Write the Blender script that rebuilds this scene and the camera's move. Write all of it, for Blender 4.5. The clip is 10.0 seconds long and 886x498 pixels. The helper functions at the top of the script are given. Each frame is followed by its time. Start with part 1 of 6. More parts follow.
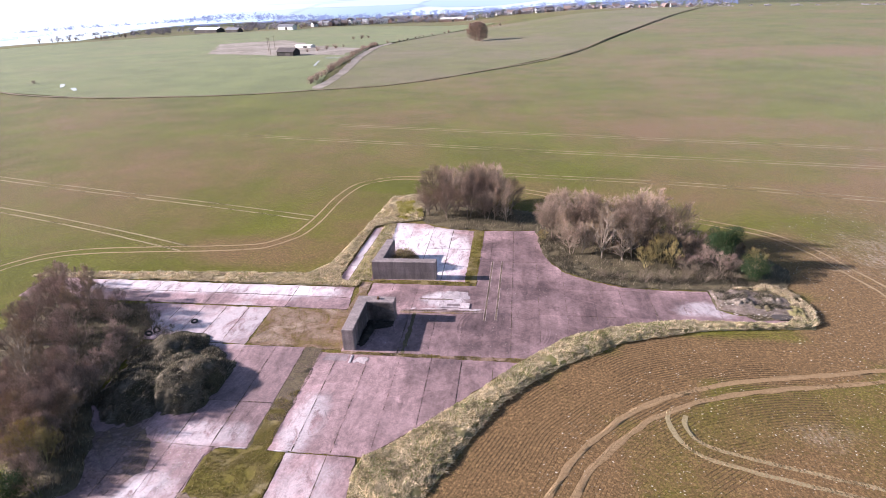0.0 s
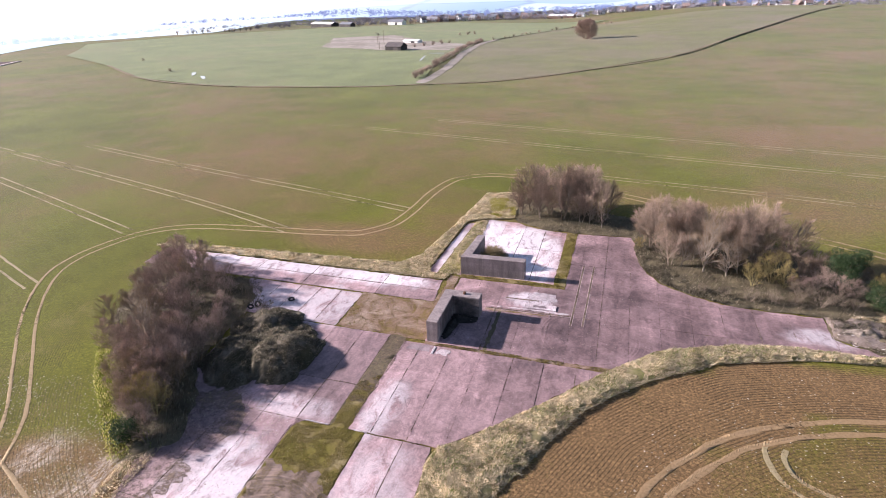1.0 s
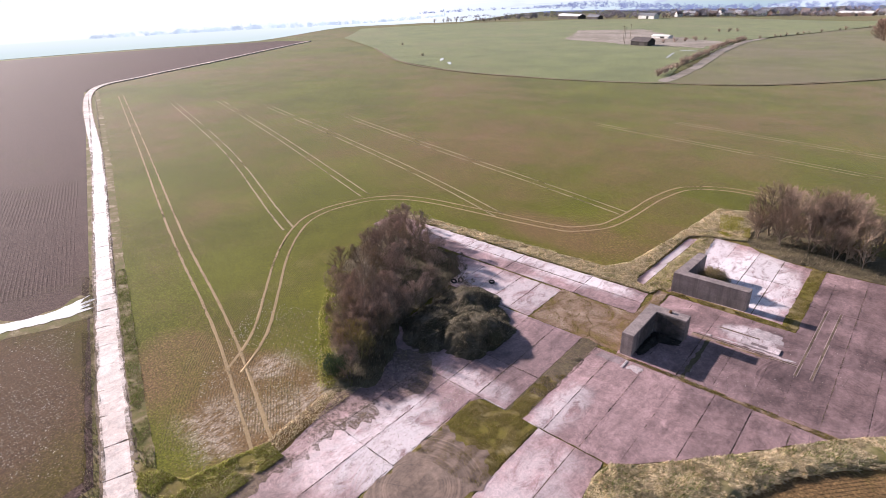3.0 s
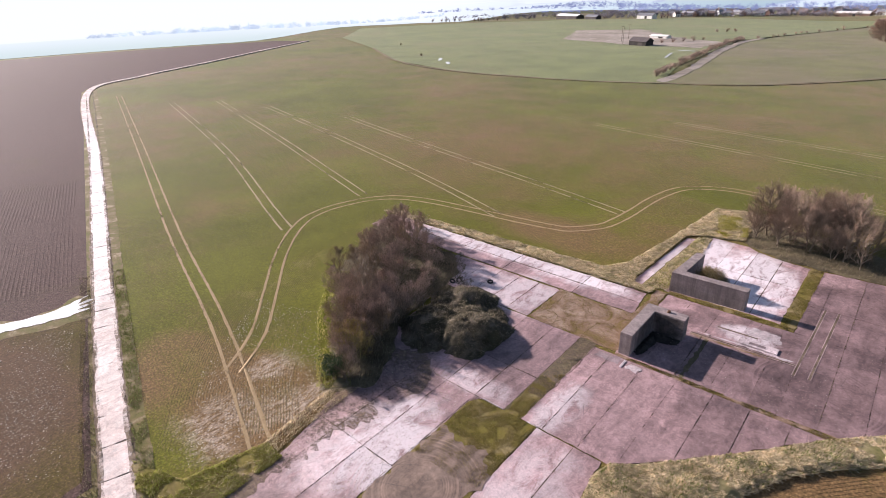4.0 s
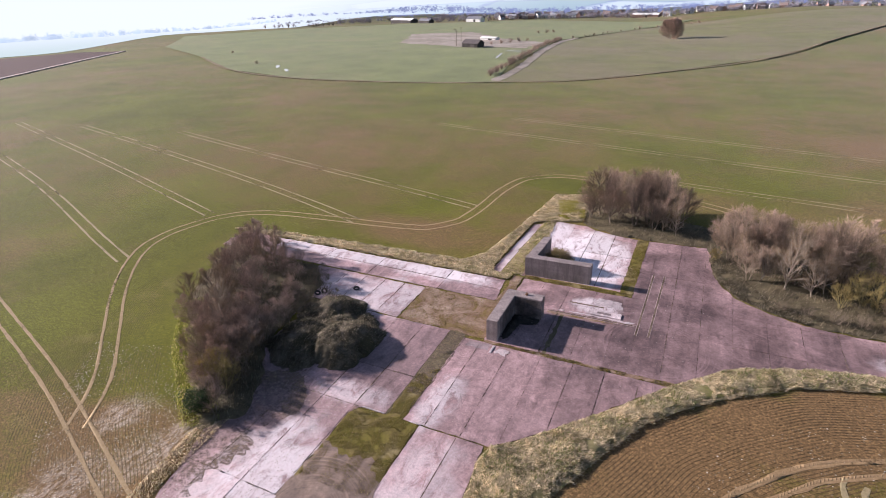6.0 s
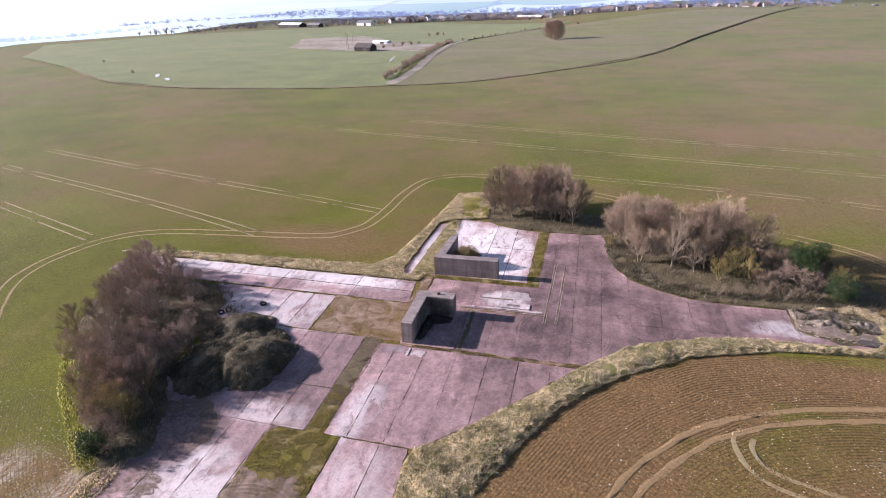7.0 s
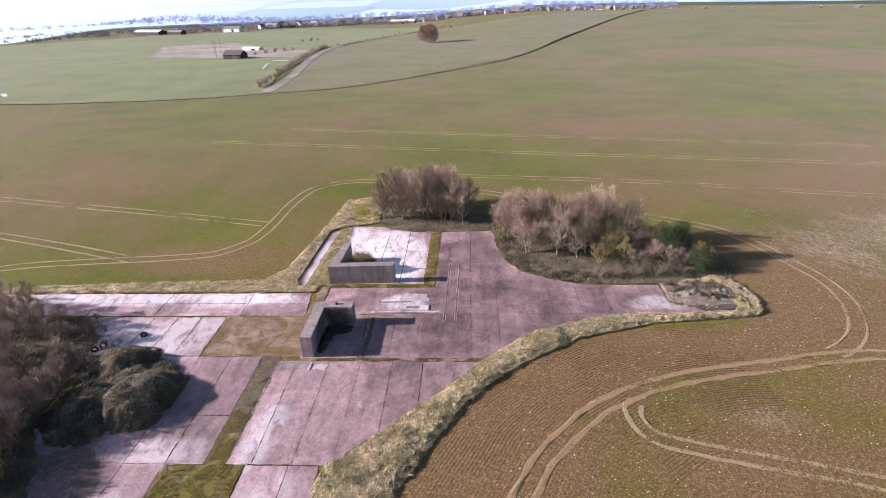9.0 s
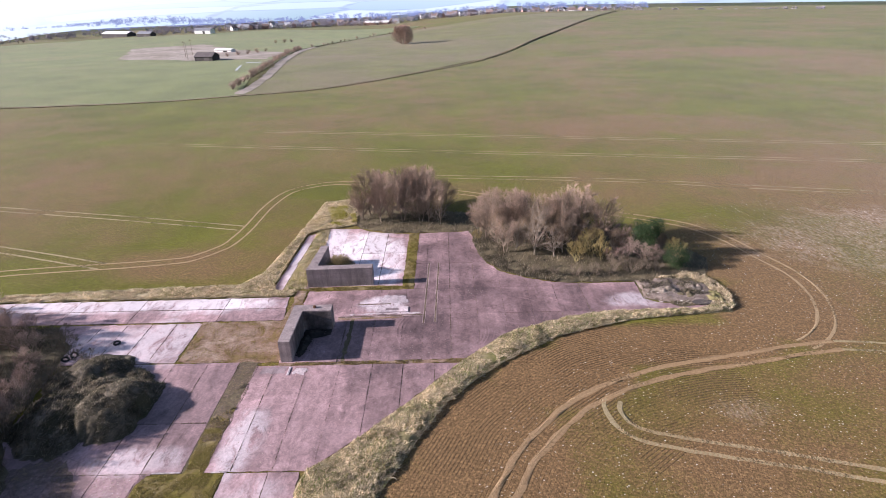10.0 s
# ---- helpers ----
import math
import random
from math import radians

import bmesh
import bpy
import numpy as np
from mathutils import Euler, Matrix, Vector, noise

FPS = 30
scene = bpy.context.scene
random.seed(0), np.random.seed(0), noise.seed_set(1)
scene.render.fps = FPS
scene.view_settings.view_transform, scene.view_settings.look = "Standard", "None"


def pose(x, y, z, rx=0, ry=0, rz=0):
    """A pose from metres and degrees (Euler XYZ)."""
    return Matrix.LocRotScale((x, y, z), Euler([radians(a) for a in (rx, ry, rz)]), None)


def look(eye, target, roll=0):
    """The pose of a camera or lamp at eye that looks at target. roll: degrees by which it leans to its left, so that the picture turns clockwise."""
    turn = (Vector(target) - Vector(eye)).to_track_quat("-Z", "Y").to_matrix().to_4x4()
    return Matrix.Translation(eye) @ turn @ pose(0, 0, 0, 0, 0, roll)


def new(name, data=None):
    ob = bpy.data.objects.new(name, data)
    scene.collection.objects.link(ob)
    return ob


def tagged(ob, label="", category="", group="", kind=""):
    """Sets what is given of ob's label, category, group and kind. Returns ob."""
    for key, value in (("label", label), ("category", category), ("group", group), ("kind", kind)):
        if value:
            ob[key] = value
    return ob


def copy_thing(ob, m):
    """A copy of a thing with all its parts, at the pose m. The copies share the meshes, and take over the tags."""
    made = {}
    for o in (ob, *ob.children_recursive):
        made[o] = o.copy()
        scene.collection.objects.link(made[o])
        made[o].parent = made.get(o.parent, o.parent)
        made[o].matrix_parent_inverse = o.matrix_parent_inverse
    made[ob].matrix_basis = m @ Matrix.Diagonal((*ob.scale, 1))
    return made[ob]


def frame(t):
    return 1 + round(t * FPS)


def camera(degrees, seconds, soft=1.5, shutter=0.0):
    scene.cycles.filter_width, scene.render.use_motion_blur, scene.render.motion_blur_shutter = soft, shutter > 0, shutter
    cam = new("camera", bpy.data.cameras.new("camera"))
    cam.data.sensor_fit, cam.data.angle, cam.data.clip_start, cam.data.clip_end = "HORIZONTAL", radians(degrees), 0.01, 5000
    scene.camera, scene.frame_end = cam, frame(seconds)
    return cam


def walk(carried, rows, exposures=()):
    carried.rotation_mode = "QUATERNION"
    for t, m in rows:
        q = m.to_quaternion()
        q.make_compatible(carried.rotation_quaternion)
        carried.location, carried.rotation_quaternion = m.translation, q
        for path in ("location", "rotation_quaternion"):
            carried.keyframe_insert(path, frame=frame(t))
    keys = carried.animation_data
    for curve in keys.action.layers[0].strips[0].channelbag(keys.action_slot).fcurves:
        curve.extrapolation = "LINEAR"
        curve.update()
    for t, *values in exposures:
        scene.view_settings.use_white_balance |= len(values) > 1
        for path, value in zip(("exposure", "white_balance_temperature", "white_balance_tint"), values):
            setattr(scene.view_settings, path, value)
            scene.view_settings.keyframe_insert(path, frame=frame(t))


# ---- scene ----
# The camera hovers on one spot, 40 m up, and turns.
cam = camera(77.5, 10.0, soft=0.5)
EYE = 40.0
TURNS = [  # seconds, turn to the left, tilt, lean
    (0.0, 8.01, -25.64, -1.96),
    (0.5, 12.49, -25.65, -2.02),
    (1.0, 18.33, -25.64, -2.03),
    (1.5, 25.89, -25.65, -2.04),
    (2.0, 32.80, -25.62, -2.01),
    (2.5, 39.24, -25.60, -2.06),
    (2.7, 41.05, -25.61, -2.05),
    (3.8, 42.12, -25.62, -1.96),
    (4.0, 41.54, -25.63, -1.95),
    (4.5, 38.89, -25.67, -1.85),
    (5.0, 35.06, -25.67, -1.84),
    (5.5, 30.76, -25.68, -1.80),
    (5.7, 28.80, -25.68, -1.80),
    (6.8, 17.41, -25.66, -1.77),
    (7.0, 15.25, -25.66, -1.77),
    (7.5, 10.16, -25.63, -1.75),
    (8.0, 7.65, -25.62, -1.72),
    (8.5, 5.20, -25.61, -1.68),
    (9.0, 3.12, -25.59, -1.65),
    (9.5, 1.56, -25.59, -1.64),
    (10.0, 0.63, -25.55, -1.57),
]
walk(cam, [(t, pose(0, 0, EYE, 0, 0, yaw) @ pose(0, 0, 0, 90 + tilt) @ pose(0, 0, 0, 0, 0, lean)) for t, yaw, tilt, lean in TURNS],
     exposures=[(0.0, 1.52, 5950, 20), (2.5, 1.24, 6220, 19), (4.5, 1.11, 6320, 19), (5.5, 1.06, 6220, 19), (7.5, 1.29, 5950, 20), (10.0, 1.32, 5950, 20)])

# ---- light ----
SUN_TURN, SUN_UP = 266.5, 20.0  # clockwise from +y, above the horizon
world = bpy.data.worlds.new("sky")
scene.world = world
world.use_nodes = True
wn = world.node_tree.nodes
sky = wn.new("ShaderNodeTexSky")
sky.sky_type, sky.sun_disc = "NISHITA", False
sky.sun_elevation, sky.sun_rotation = radians(SUN_UP), radians(SUN_TURN)
sky.air_density, sky.dust_density, sky.ozone_density = 1.0, 1.0, 1.2
world.node_tree.links.new(sky.outputs[0], wn["Background"].inputs[0])
wn["Background"].inputs[1].default_value = 0.054
sun_data = bpy.data.lights.new("sun", "SUN")
sun_data.energy, sun_data.angle, sun_data.color = 5.0, radians(0.6), (0.985, 0.90, 0.82)
sun = new("sun", sun_data)
away = Vector((math.sin(radians(SUN_TURN)) * math.cos(radians(SUN_UP)), math.cos(radians(SUN_TURN)) * math.cos(radians(SUN_UP)), math.sin(radians(SUN_UP))))
sun.matrix_basis = look(away * 200, (0, 0, 0))

# ---- materials ----
def nodes_of(name, rough=0.8, gloss=0.3):
    m = bpy.data.materials.new(name)
    m.use_nodes = True
    nt = m.node_tree
    b = nt.nodes["Principled BSDF"]
    b.inputs["Roughness"].default_value = rough
    b.inputs["Specular IOR Level"].default_value = gloss
    return m, nt, b


def coords(nt, scale=(1, 1, 1), turn=0.0):
    tc, mp = nt.nodes.new("ShaderNodeTexCoord"), nt.nodes.new("ShaderNodeMapping")
    mp.inputs["Scale"].default_value = scale
    mp.inputs["Rotation"].default_value = (0, 0, radians(turn))
    nt.links.new(tc.outputs["Object"], mp.inputs[0])
    return mp.outputs[0]


def noise_of(nt, scale, detail=5.0, rough=0.6, vec=None, warp=0.0):
    n = nt.nodes.new("ShaderNodeTexNoise")
    n.inputs["Scale"].default_value, n.inputs["Detail"].default_value, n.inputs["Roughness"].default_value = scale, detail, rough
    n.inputs["Distortion"].default_value = warp
    nt.links.new(vec if vec else coords(nt), n.inputs["Vector"])
    return n.outputs["Fac"]


def ramp(nt, fac, stops, smooth=False):
    r = nt.nodes.new("ShaderNodeValToRGB")
    if smooth:
        r.color_ramp.interpolation = "EASE"
    els = r.color_ramp.elements
    while len(els) < len(stops):
        els.new(0.5)
    for e, (p, c) in zip(els, stops):
        e.position = p
        e.color = (c, c, c, 1) if isinstance(c, (int, float)) else (*c, 1)
    nt.links.new(fac, r.inputs[0])
    return r.outputs[0]


def plug(nt, value, socket):
    if isinstance(value, (int, float)):
        socket.default_value = value
    elif isinstance(value, tuple):
        socket.default_value = (*value, 1)
    else:
        nt.links.new(value, socket)


def mix(nt, fac, a, b, kind="MIX"):
    n = nt.nodes.new("ShaderNodeMix")
    n.data_type, n.blend_type = "RGBA", kind
    plug(nt, fac, n.inputs[0]), plug(nt, a, n.inputs[6]), plug(nt, b, n.inputs[7])
    return n.outputs[2]


def calc(nt, op, a, b=0.0, c=None):
    n = nt.nodes.new("ShaderNodeMath")
    n.operation = op
    plug(nt, a, n.inputs[0]), plug(nt, b, n.inputs[1])
    if c is not None:
        plug(nt, c, n.inputs[2])
    return n.outputs[0]


def bump(nt, bsdf, height, strength, distance):
    n = nt.nodes.new("ShaderNodeBump")
    n.inputs["Strength"].default_value, n.inputs["Distance"].default_value = strength, distance
    nt.links.new(height, n.inputs["Height"])
    nt.links.new(n.outputs[0], bsdf.inputs["Normal"])


def patch_mask(nt, spots, rag=0.35, rag_scale=0.12):
    """1 inside soft, ragged ellipses (x, y, half width, half length, strength) on the ground."""
    tc = nt.nodes.new("ShaderNodeTexCoord")
    wob = noise_of(nt, rag_scale, 4, 0.6)
    total = None
    for x, y, rx, ry, power in spots:
        mp = nt.nodes.new("ShaderNodeMapping")
        mp.inputs["Scale"].default_value = (1 / rx, 1 / ry, 0)
        mp.inputs["Location"].default_value = (-x / rx, -y / ry, 0)
        nt.links.new(tc.outputs["Object"], mp.inputs[0])
        ln = nt.nodes.new("ShaderNodeVectorMath")
        ln.operation = "LENGTH"
        nt.links.new(mp.outputs[0], ln.inputs[0])
        d = calc(nt, "MULTIPLY_ADD", calc(nt, "SUBTRACT", wob, 0.5), rag * 4, ln.outputs["Value"])
        mr = nt.nodes.new("ShaderNodeMapRange")
        mr.interpolation_type = "SMOOTHSTEP"
        plug(nt, d, mr.inputs["Value"])
        mr.inputs["From Min"].default_value, mr.inputs["From Max"].default_value = 1.25, 0.55
        mr.inputs["To Max"].default_value = power
        total = mr.outputs[0] if total is None else calc(nt, "MAXIMUM", total, mr.outputs[0])
    return total


def random_tint(nt, colour, low=0.85, high=1.12):
    oi = nt.nodes.new("ShaderNodeObjectInfo")
    return mix(nt, 1.0, colour, ramp(nt, oi.outputs["Random"], [(0, low), (1, high)]), "MULTIPLY")


def island_tint(nt, stops):
    g = nt.nodes.new("ShaderNodeNewGeometry")
    return ramp(nt, g.outputs["Random Per Island"], stops)


def clods(nt, scale, low=0.55, high=1.5):
    """Lumps, each of its own shade, and a height for them."""
    v = nt.nodes.new("ShaderNodeTexVoronoi")
    v.inputs["Scale"].default_value = scale
    nt.links.new(coords(nt), v.inputs["Vector"])
    sep = nt.nodes.new("ShaderNodeSeparateColor")
    nt.links.new(v.outputs["Color"], sep.inputs[0])
    shade = ramp(nt, sep.outputs[0], [(0.0, low), (0.75, 1.0), (1.0, high)])
    return shade, calc(nt, "SUBTRACT", 1.0, v.outputs["Distance"])


def soil_like(name, dark, light, big=0.03, fine=2.5, rough=0.9, gloss=0.2, relief=0.05):
    m, nt, b = nodes_of(name, rough, gloss)
    c1 = ramp(nt, noise_of(nt, big, 6), [(0.3, dark), (0.7, light)])
    c2 = mix(nt, 0.5, c1, ramp(nt, noise_of(nt, fine, 8, 0.7), [(0.3, 0.25), (0.7, 1.0)]), "OVERLAY")
    plug(nt, c2, b.inputs["Base Color"])
    bump(nt, b, noise_of(nt, fine, 8, 0.75), 0.8, relief)
    return m


def field_material(name, green, brown, bare=(), haze_sheen=0.045, haze_tint=(0.95, 0.97, 1.0), rows=24.0, row_turn=18.0, cover=0.5, rough=0.75, gloss=0.16, chalk=(), lush=()):
    """Young corn in drill rows over brown soil, thin in patches."""
    m, nt, b = nodes_of(name, rough, gloss)
    # tinted sheen stands in for haze, paling the field at low view angles
    b.inputs["Sheen Weight"].default_value, b.inputs["Sheen Roughness"].default_value = haze_sheen, 0.25
    b.inputs["Sheen Tint"].default_value = (*haze_tint, 1)
    amount = calc(nt, "ADD", noise_of(nt, 0.012, 5, 0.55), calc(nt, "MULTIPLY", calc(nt, "SUBTRACT", noise_of(nt, 0.09, 6, 0.6), 0.5), 0.55))
    amount = calc(nt, "ADD", amount, cover - 0.5)
    if bare:
        amount = calc(nt, "SUBTRACT", amount, patch_mask(nt, bare, 0.3, 0.05))
    if lush:
        amount = calc(nt, "ADD", amount, patch_mask(nt, lush, 0.35, 0.06))
    w = nt.nodes.new("ShaderNodeTexWave")
    w.inputs["Scale"].default_value, w.inputs["Distortion"].default_value = 0.9, 3.0
    w.inputs["Detail"].default_value, w.inputs["Detail Scale"].default_value = 4.0, 0.35
    nt.links.new(coords(nt, (1, 1, 1), 90 + row_turn), w.inputs["Vector"])
    amount = calc(nt, "ADD", amount, calc(nt, "MULTIPLY", calc(nt, "SUBTRACT", w.outputs["Fac"], 0.5), 0.035))
    tuft = noise_of(nt, 2.4, 9, 0.8)
    amount = calc(nt, "ADD", amount, calc(nt, "MULTIPLY", calc(nt, "SUBTRACT", tuft, 0.5), 0.8))
    soil = ramp(nt, noise_of(nt, 3.0, 9, 0.8), [(0.3, tuple(v * 0.45 for v in brown)), (0.5, brown), (0.66, tuple(v * 1.45 for v in brown)), (0.8, tuple(v * 2.2 for v in brown))])
    leaf = ramp(nt, noise_of(nt, 0.04, 5, 0.6), [(0.3, tuple(v * 0.8 for v in green)), (0.7, tuple(v * 1.25 for v in green))])
    if chalk:
        spot = calc(nt, "MULTIPLY", patch_mask(nt, chalk, 0.4, 0.3), ramp(nt, noise_of(nt, 2.0, 8, 0.75, coords(nt, (1.0, 0.4, 1), 35)), [(0.44, 0.0), (0.58, 0.9)]))
        soil = mix(nt, spot, soil, (0.56, 0.46, 0.38))
    shade, lump = clods(nt, 6.5, 0.62, 1.35)
    col = mix(nt, ramp(nt, amount, [(0.3, 0.0), (0.62, 1.0)]), soil, leaf)
    col = mix(nt, 1.0, col, shade, "MULTIPLY")
    plug(nt, col, b.inputs["Base Color"])
    tuft = calc(nt, "ADD", tuft, calc(nt, "MULTIPLY", lump, 0.5))
    bump(nt, b, calc(nt, "ADD", tuft, calc(nt, "MULTIPLY", w.outputs["Fac"], 0.04)), 0.6, 0.08)
    return m


def concrete_material(name, base, pale=(), damp=(), arcs=()):
    """Old cast concrete: clouded, streaked along the bays, bleached or damp in places; the spots also paint wet glare
    and shade.
    """
    m, nt, b = nodes_of(name, 0.7, 0.4)
    dark, mid, light = tuple(v * 0.6 for v in base), base, tuple(v * 1.45 for v in base)
    cloud = noise_of(nt, 0.13, 8, 0.66, warp=0.8)
    col = ramp(nt, cloud, [(0.34, dark), (0.5, mid), (0.64, light)])
    col = mix(nt, 0.6, col, ramp(nt, noise_of(nt, 0.8, 8, 0.72, warp=1.5), [(0.32, 0.2), (0.5, 0.5), (0.7, 0.8)]), "OVERLAY")
    col = mix(nt, 0.5, col, ramp(nt, noise_of(nt, 1.0, 6, 0.65, coords(nt, (0.9, 0.11, 1)), 0.8), [(0.36, 0.33), (0.5, 0.5), (0.66, 0.68)]), "OVERLAY")
    dust = noise_of(nt, 0.3, 10, 0.74, coords(nt, (1.0, 0.5, 1)), 1.2)
    col = mix(nt, ramp(nt, dust, [(0.44, 0.0), (0.68, 0.36)]), col, tuple(min(0.7, v * 2.1 + 0.06) for v in base))
    shine = None
    if damp:
        mask = calc(nt, "MULTIPLY", patch_mask(nt, damp, 0.4, 0.15), ramp(nt, noise_of(nt, 0.22, 8, 0.62), [(0.3, 0.55), (0.6, 1.0)]))
        col = mix(nt, 1.0, col, mix(nt, mask, (1.0, 1.0, 1.0), (0.41, 0.40, 0.39)), "MULTIPLY")
    if pale:
        mask = calc(nt, "MULTIPLY", patch_mask(nt, pale, 0.4, 0.22), ramp(nt, noise_of(nt, 0.7, 9, 0.75, coords(nt, (1.0, 0.45, 1)), 0.9), [(0.36, 0.0), (0.50, 1.0)]))
        col = mix(nt, mask, col, (0.78, 0.70, 0.72))
        shine = mask
    # dark spots and damp blots
    blot = ramp(nt, noise_of(nt, 0.55, 9, 0.78, warp=0.4), [(0.30, 1.0), (0.41, 0.0)])
    col = mix(nt, calc(nt, "MULTIPLY", blot, 0.55), col, tuple(v * 0.3 for v in base))
    grit = noise_of(nt, 4.0, 9, 0.8)
    col = mix(nt, 0.35, col, ramp(nt, grit, [(0.28, 0.08), (0.72, 0.92)]), "OVERLAY")
    # scuffed rings where wheels have turned
    for cx, cy, r0, r1, power in arcs:
        mp = nt.nodes.new("ShaderNodeMapping")
        mp.inputs["Location"].default_value = (-cx, -cy, 0)
        mp.inputs["Scale"].default_value = (1, 1, 0)
        nt.links.new(nt.nodes.new("ShaderNodeTexCoord").outputs["Object"], mp.inputs[0])
        ln = nt.nodes.new("ShaderNodeVectorMath")
        ln.operation = "LENGTH"
        nt.links.new(mp.outputs[0], ln.inputs[0])
        r = ln.outputs["Value"]
        ring = noise_of(nt, 1.0, 3, 0.6, calc(nt, "MULTIPLY", r, 2.3))
        band = ramp(nt, calc(nt, "DIVIDE", calc(nt, "SUBTRACT", r, r0), r1 - r0), [(0.0, 0.0), (0.2, 1.0), (0.8, 1.0), (1.0, 0.0)])
        on = calc(nt, "MULTIPLY", calc(nt, "MULTIPLY", ramp(nt, ring, [(0.46, 0.0), (0.62, 0.5 * power)]), band), ramp(nt, noise_of(nt, 0.2, 4), [(0.42, 0.0), (0.62, 1.0)]))
        col = mix(nt, on, col, tuple(min(0.75, v * 2.0) for v in base))
    v = nt.nodes.new("ShaderNodeTexVoronoi")
    v.feature = "DISTANCE_TO_EDGE"
    v.inputs["Scale"].default_value = 0.2
    nt.links.new(coords(nt), v.inputs["Vector"])
    crack = calc(nt, "MULTIPLY", ramp(nt, v.outputs["Distance"], [(0.0, 1.0), (0.008, 0.0)]), ramp(nt, noise_of(nt, 0.15, 3), [(0.54, 0.0), (0.62, 0.5)]))
    col = mix(nt, crack, col, (0.05, 0.045, 0.04))
    plug(nt, random_tint(nt, col, 0.84, 1.12), b.inputs["Base Color"])
    rough = ramp(nt, cloud, [(0.3, 0.55), (0.7, 0.75)])
    plug(nt, mix(nt, calc(nt, "MULTIPLY", shine, 0.8), rough, (0.42, 0.42, 0.42)) if shine else rough, b.inputs["Roughness"])
    bump(nt, b, calc(nt, "SUBTRACT", grit, crack), 0.3, 0.02)
    return m


def wall_material(name, base, soot_shade=()):
    """Board-marked cast concrete with rain streaks down its faces."""
    m, nt, b = nodes_of(name, 0.8, 0.25)
    cloud = ramp(nt, noise_of(nt, 0.5, 7, 0.65), [(0.3, tuple(v * 0.75 for v in base)), (0.7, tuple(v * 1.2 for v in base))])
    streak = noise_of(nt, 1.0, 7, 0.7, coords(nt, (1.1, 1.1, 0.10)), 0.5)
    col = mix(nt, ramp(nt, streak, [(0.4, 0.0), (0.65, 0.6)]), cloud, tuple(v * 0.38 for v in base))
    lift = noise_of(nt, 1.0, 4, 0.5, coords(nt, (0.05, 0.05, 1.2)))
    col = mix(nt, 0.3, col, ramp(nt, lift, [(0.35, 0.3), (0.65, 0.7)]), "OVERLAY")
    # soot, and painted shade on the inner faces, ending below the wall top
    if soot_shade:
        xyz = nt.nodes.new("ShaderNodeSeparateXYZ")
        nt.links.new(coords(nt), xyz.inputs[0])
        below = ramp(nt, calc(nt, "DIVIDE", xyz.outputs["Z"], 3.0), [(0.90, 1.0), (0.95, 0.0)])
        col = mix(nt, calc(nt, "MULTIPLY", calc(nt, "MULTIPLY", patch_mask(nt, soot_shade, 0.25, 0.5), below), ramp(nt, noise_of(nt, 0.7, 6, 0.7), [(0.3, 0.55), (0.6, 1.0)])), col, (0.035, 0.03, 0.03))
    grit = noise_of(nt, 7.0, 8, 0.75)
    plug(nt, mix(nt, 0.4, col, ramp(nt, grit, [(0.3, 0.2), (0.7, 0.85)]), "OVERLAY"), b.inputs["Base Color"])
    bump(nt, b, grit, 0.4, 0.03)
    return m


def islands_material(name, stops, rough=0.7, gloss=0.3, through_light=0.45, tussock=0.0, low=0.35, high=1.25):
    """Blades and leaves: each its own shade, and part of the light comes through them."""
    m, nt, b = nodes_of(name, rough, gloss)
    col = island_tint(nt, stops)
    if tussock:
        col = mix(nt, 1.0, col, ramp(nt, noise_of(nt, tussock, 5, 0.7, warp=0.5), [(0.36, low), (0.5, (low + high) / 2), (0.62, high)]), "MULTIPLY")
    plug(nt, col, b.inputs["Base Color"])
    if through_light:
        tr, mx = nt.nodes.new("ShaderNodeBsdfTranslucent"), nt.nodes.new("ShaderNodeMixShader")
        plug(nt, col, tr.inputs[0])
        mx.inputs[0].default_value = through_light
        nt.links.new(b.outputs[0], mx.inputs[1])
        nt.links.new(tr.outputs[0], mx.inputs[2])
        nt.links.new(mx.outputs[0], nt.nodes["Material Output"].inputs[0])
    return m


def turf_material(name, moss, brown, pale, pale_at=0.62, moss_to=0.48):
    m, nt, b = nodes_of(name, 0.9, 0.15)
    big = noise_of(nt, 0.28, 7, 0.65, warp=0.8)
    col = ramp(nt, big, [(moss_to - 0.14, moss), (moss_to, tuple((u + v) / 2 for u, v in zip(moss, brown))), (moss_to + 0.06, brown), (pale_at, tuple((u + v) / 2 for u, v in zip(brown, pale))), (pale_at + 0.12, pale)])
    fine = noise_of(nt, 4.0, 8, 0.75)
    plug(nt, mix(nt, 0.6, col, ramp(nt, fine, [(0.3, 0.2), (0.7, 0.8)]), "OVERLAY"), b.inputs["Base Color"])
    bump(nt, b, fine, 0.8, 0.05)
    return m


def bark_material(name, dark, light, rough=0.85):
    m, nt, b = nodes_of(name, rough, 0.2)
    col = ramp(nt, noise_of(nt, 3.0, 6, 0.7, coords(nt, (1, 1, 0.3))), [(0.3, dark), (0.7, light)])
    plug(nt, random_tint(nt, col, 0.86, 1.14), b.inputs["Base Color"])
    bump(nt, b, noise_of(nt, 9.0, 5, 0.7), 0.6, 0.02)
    return m


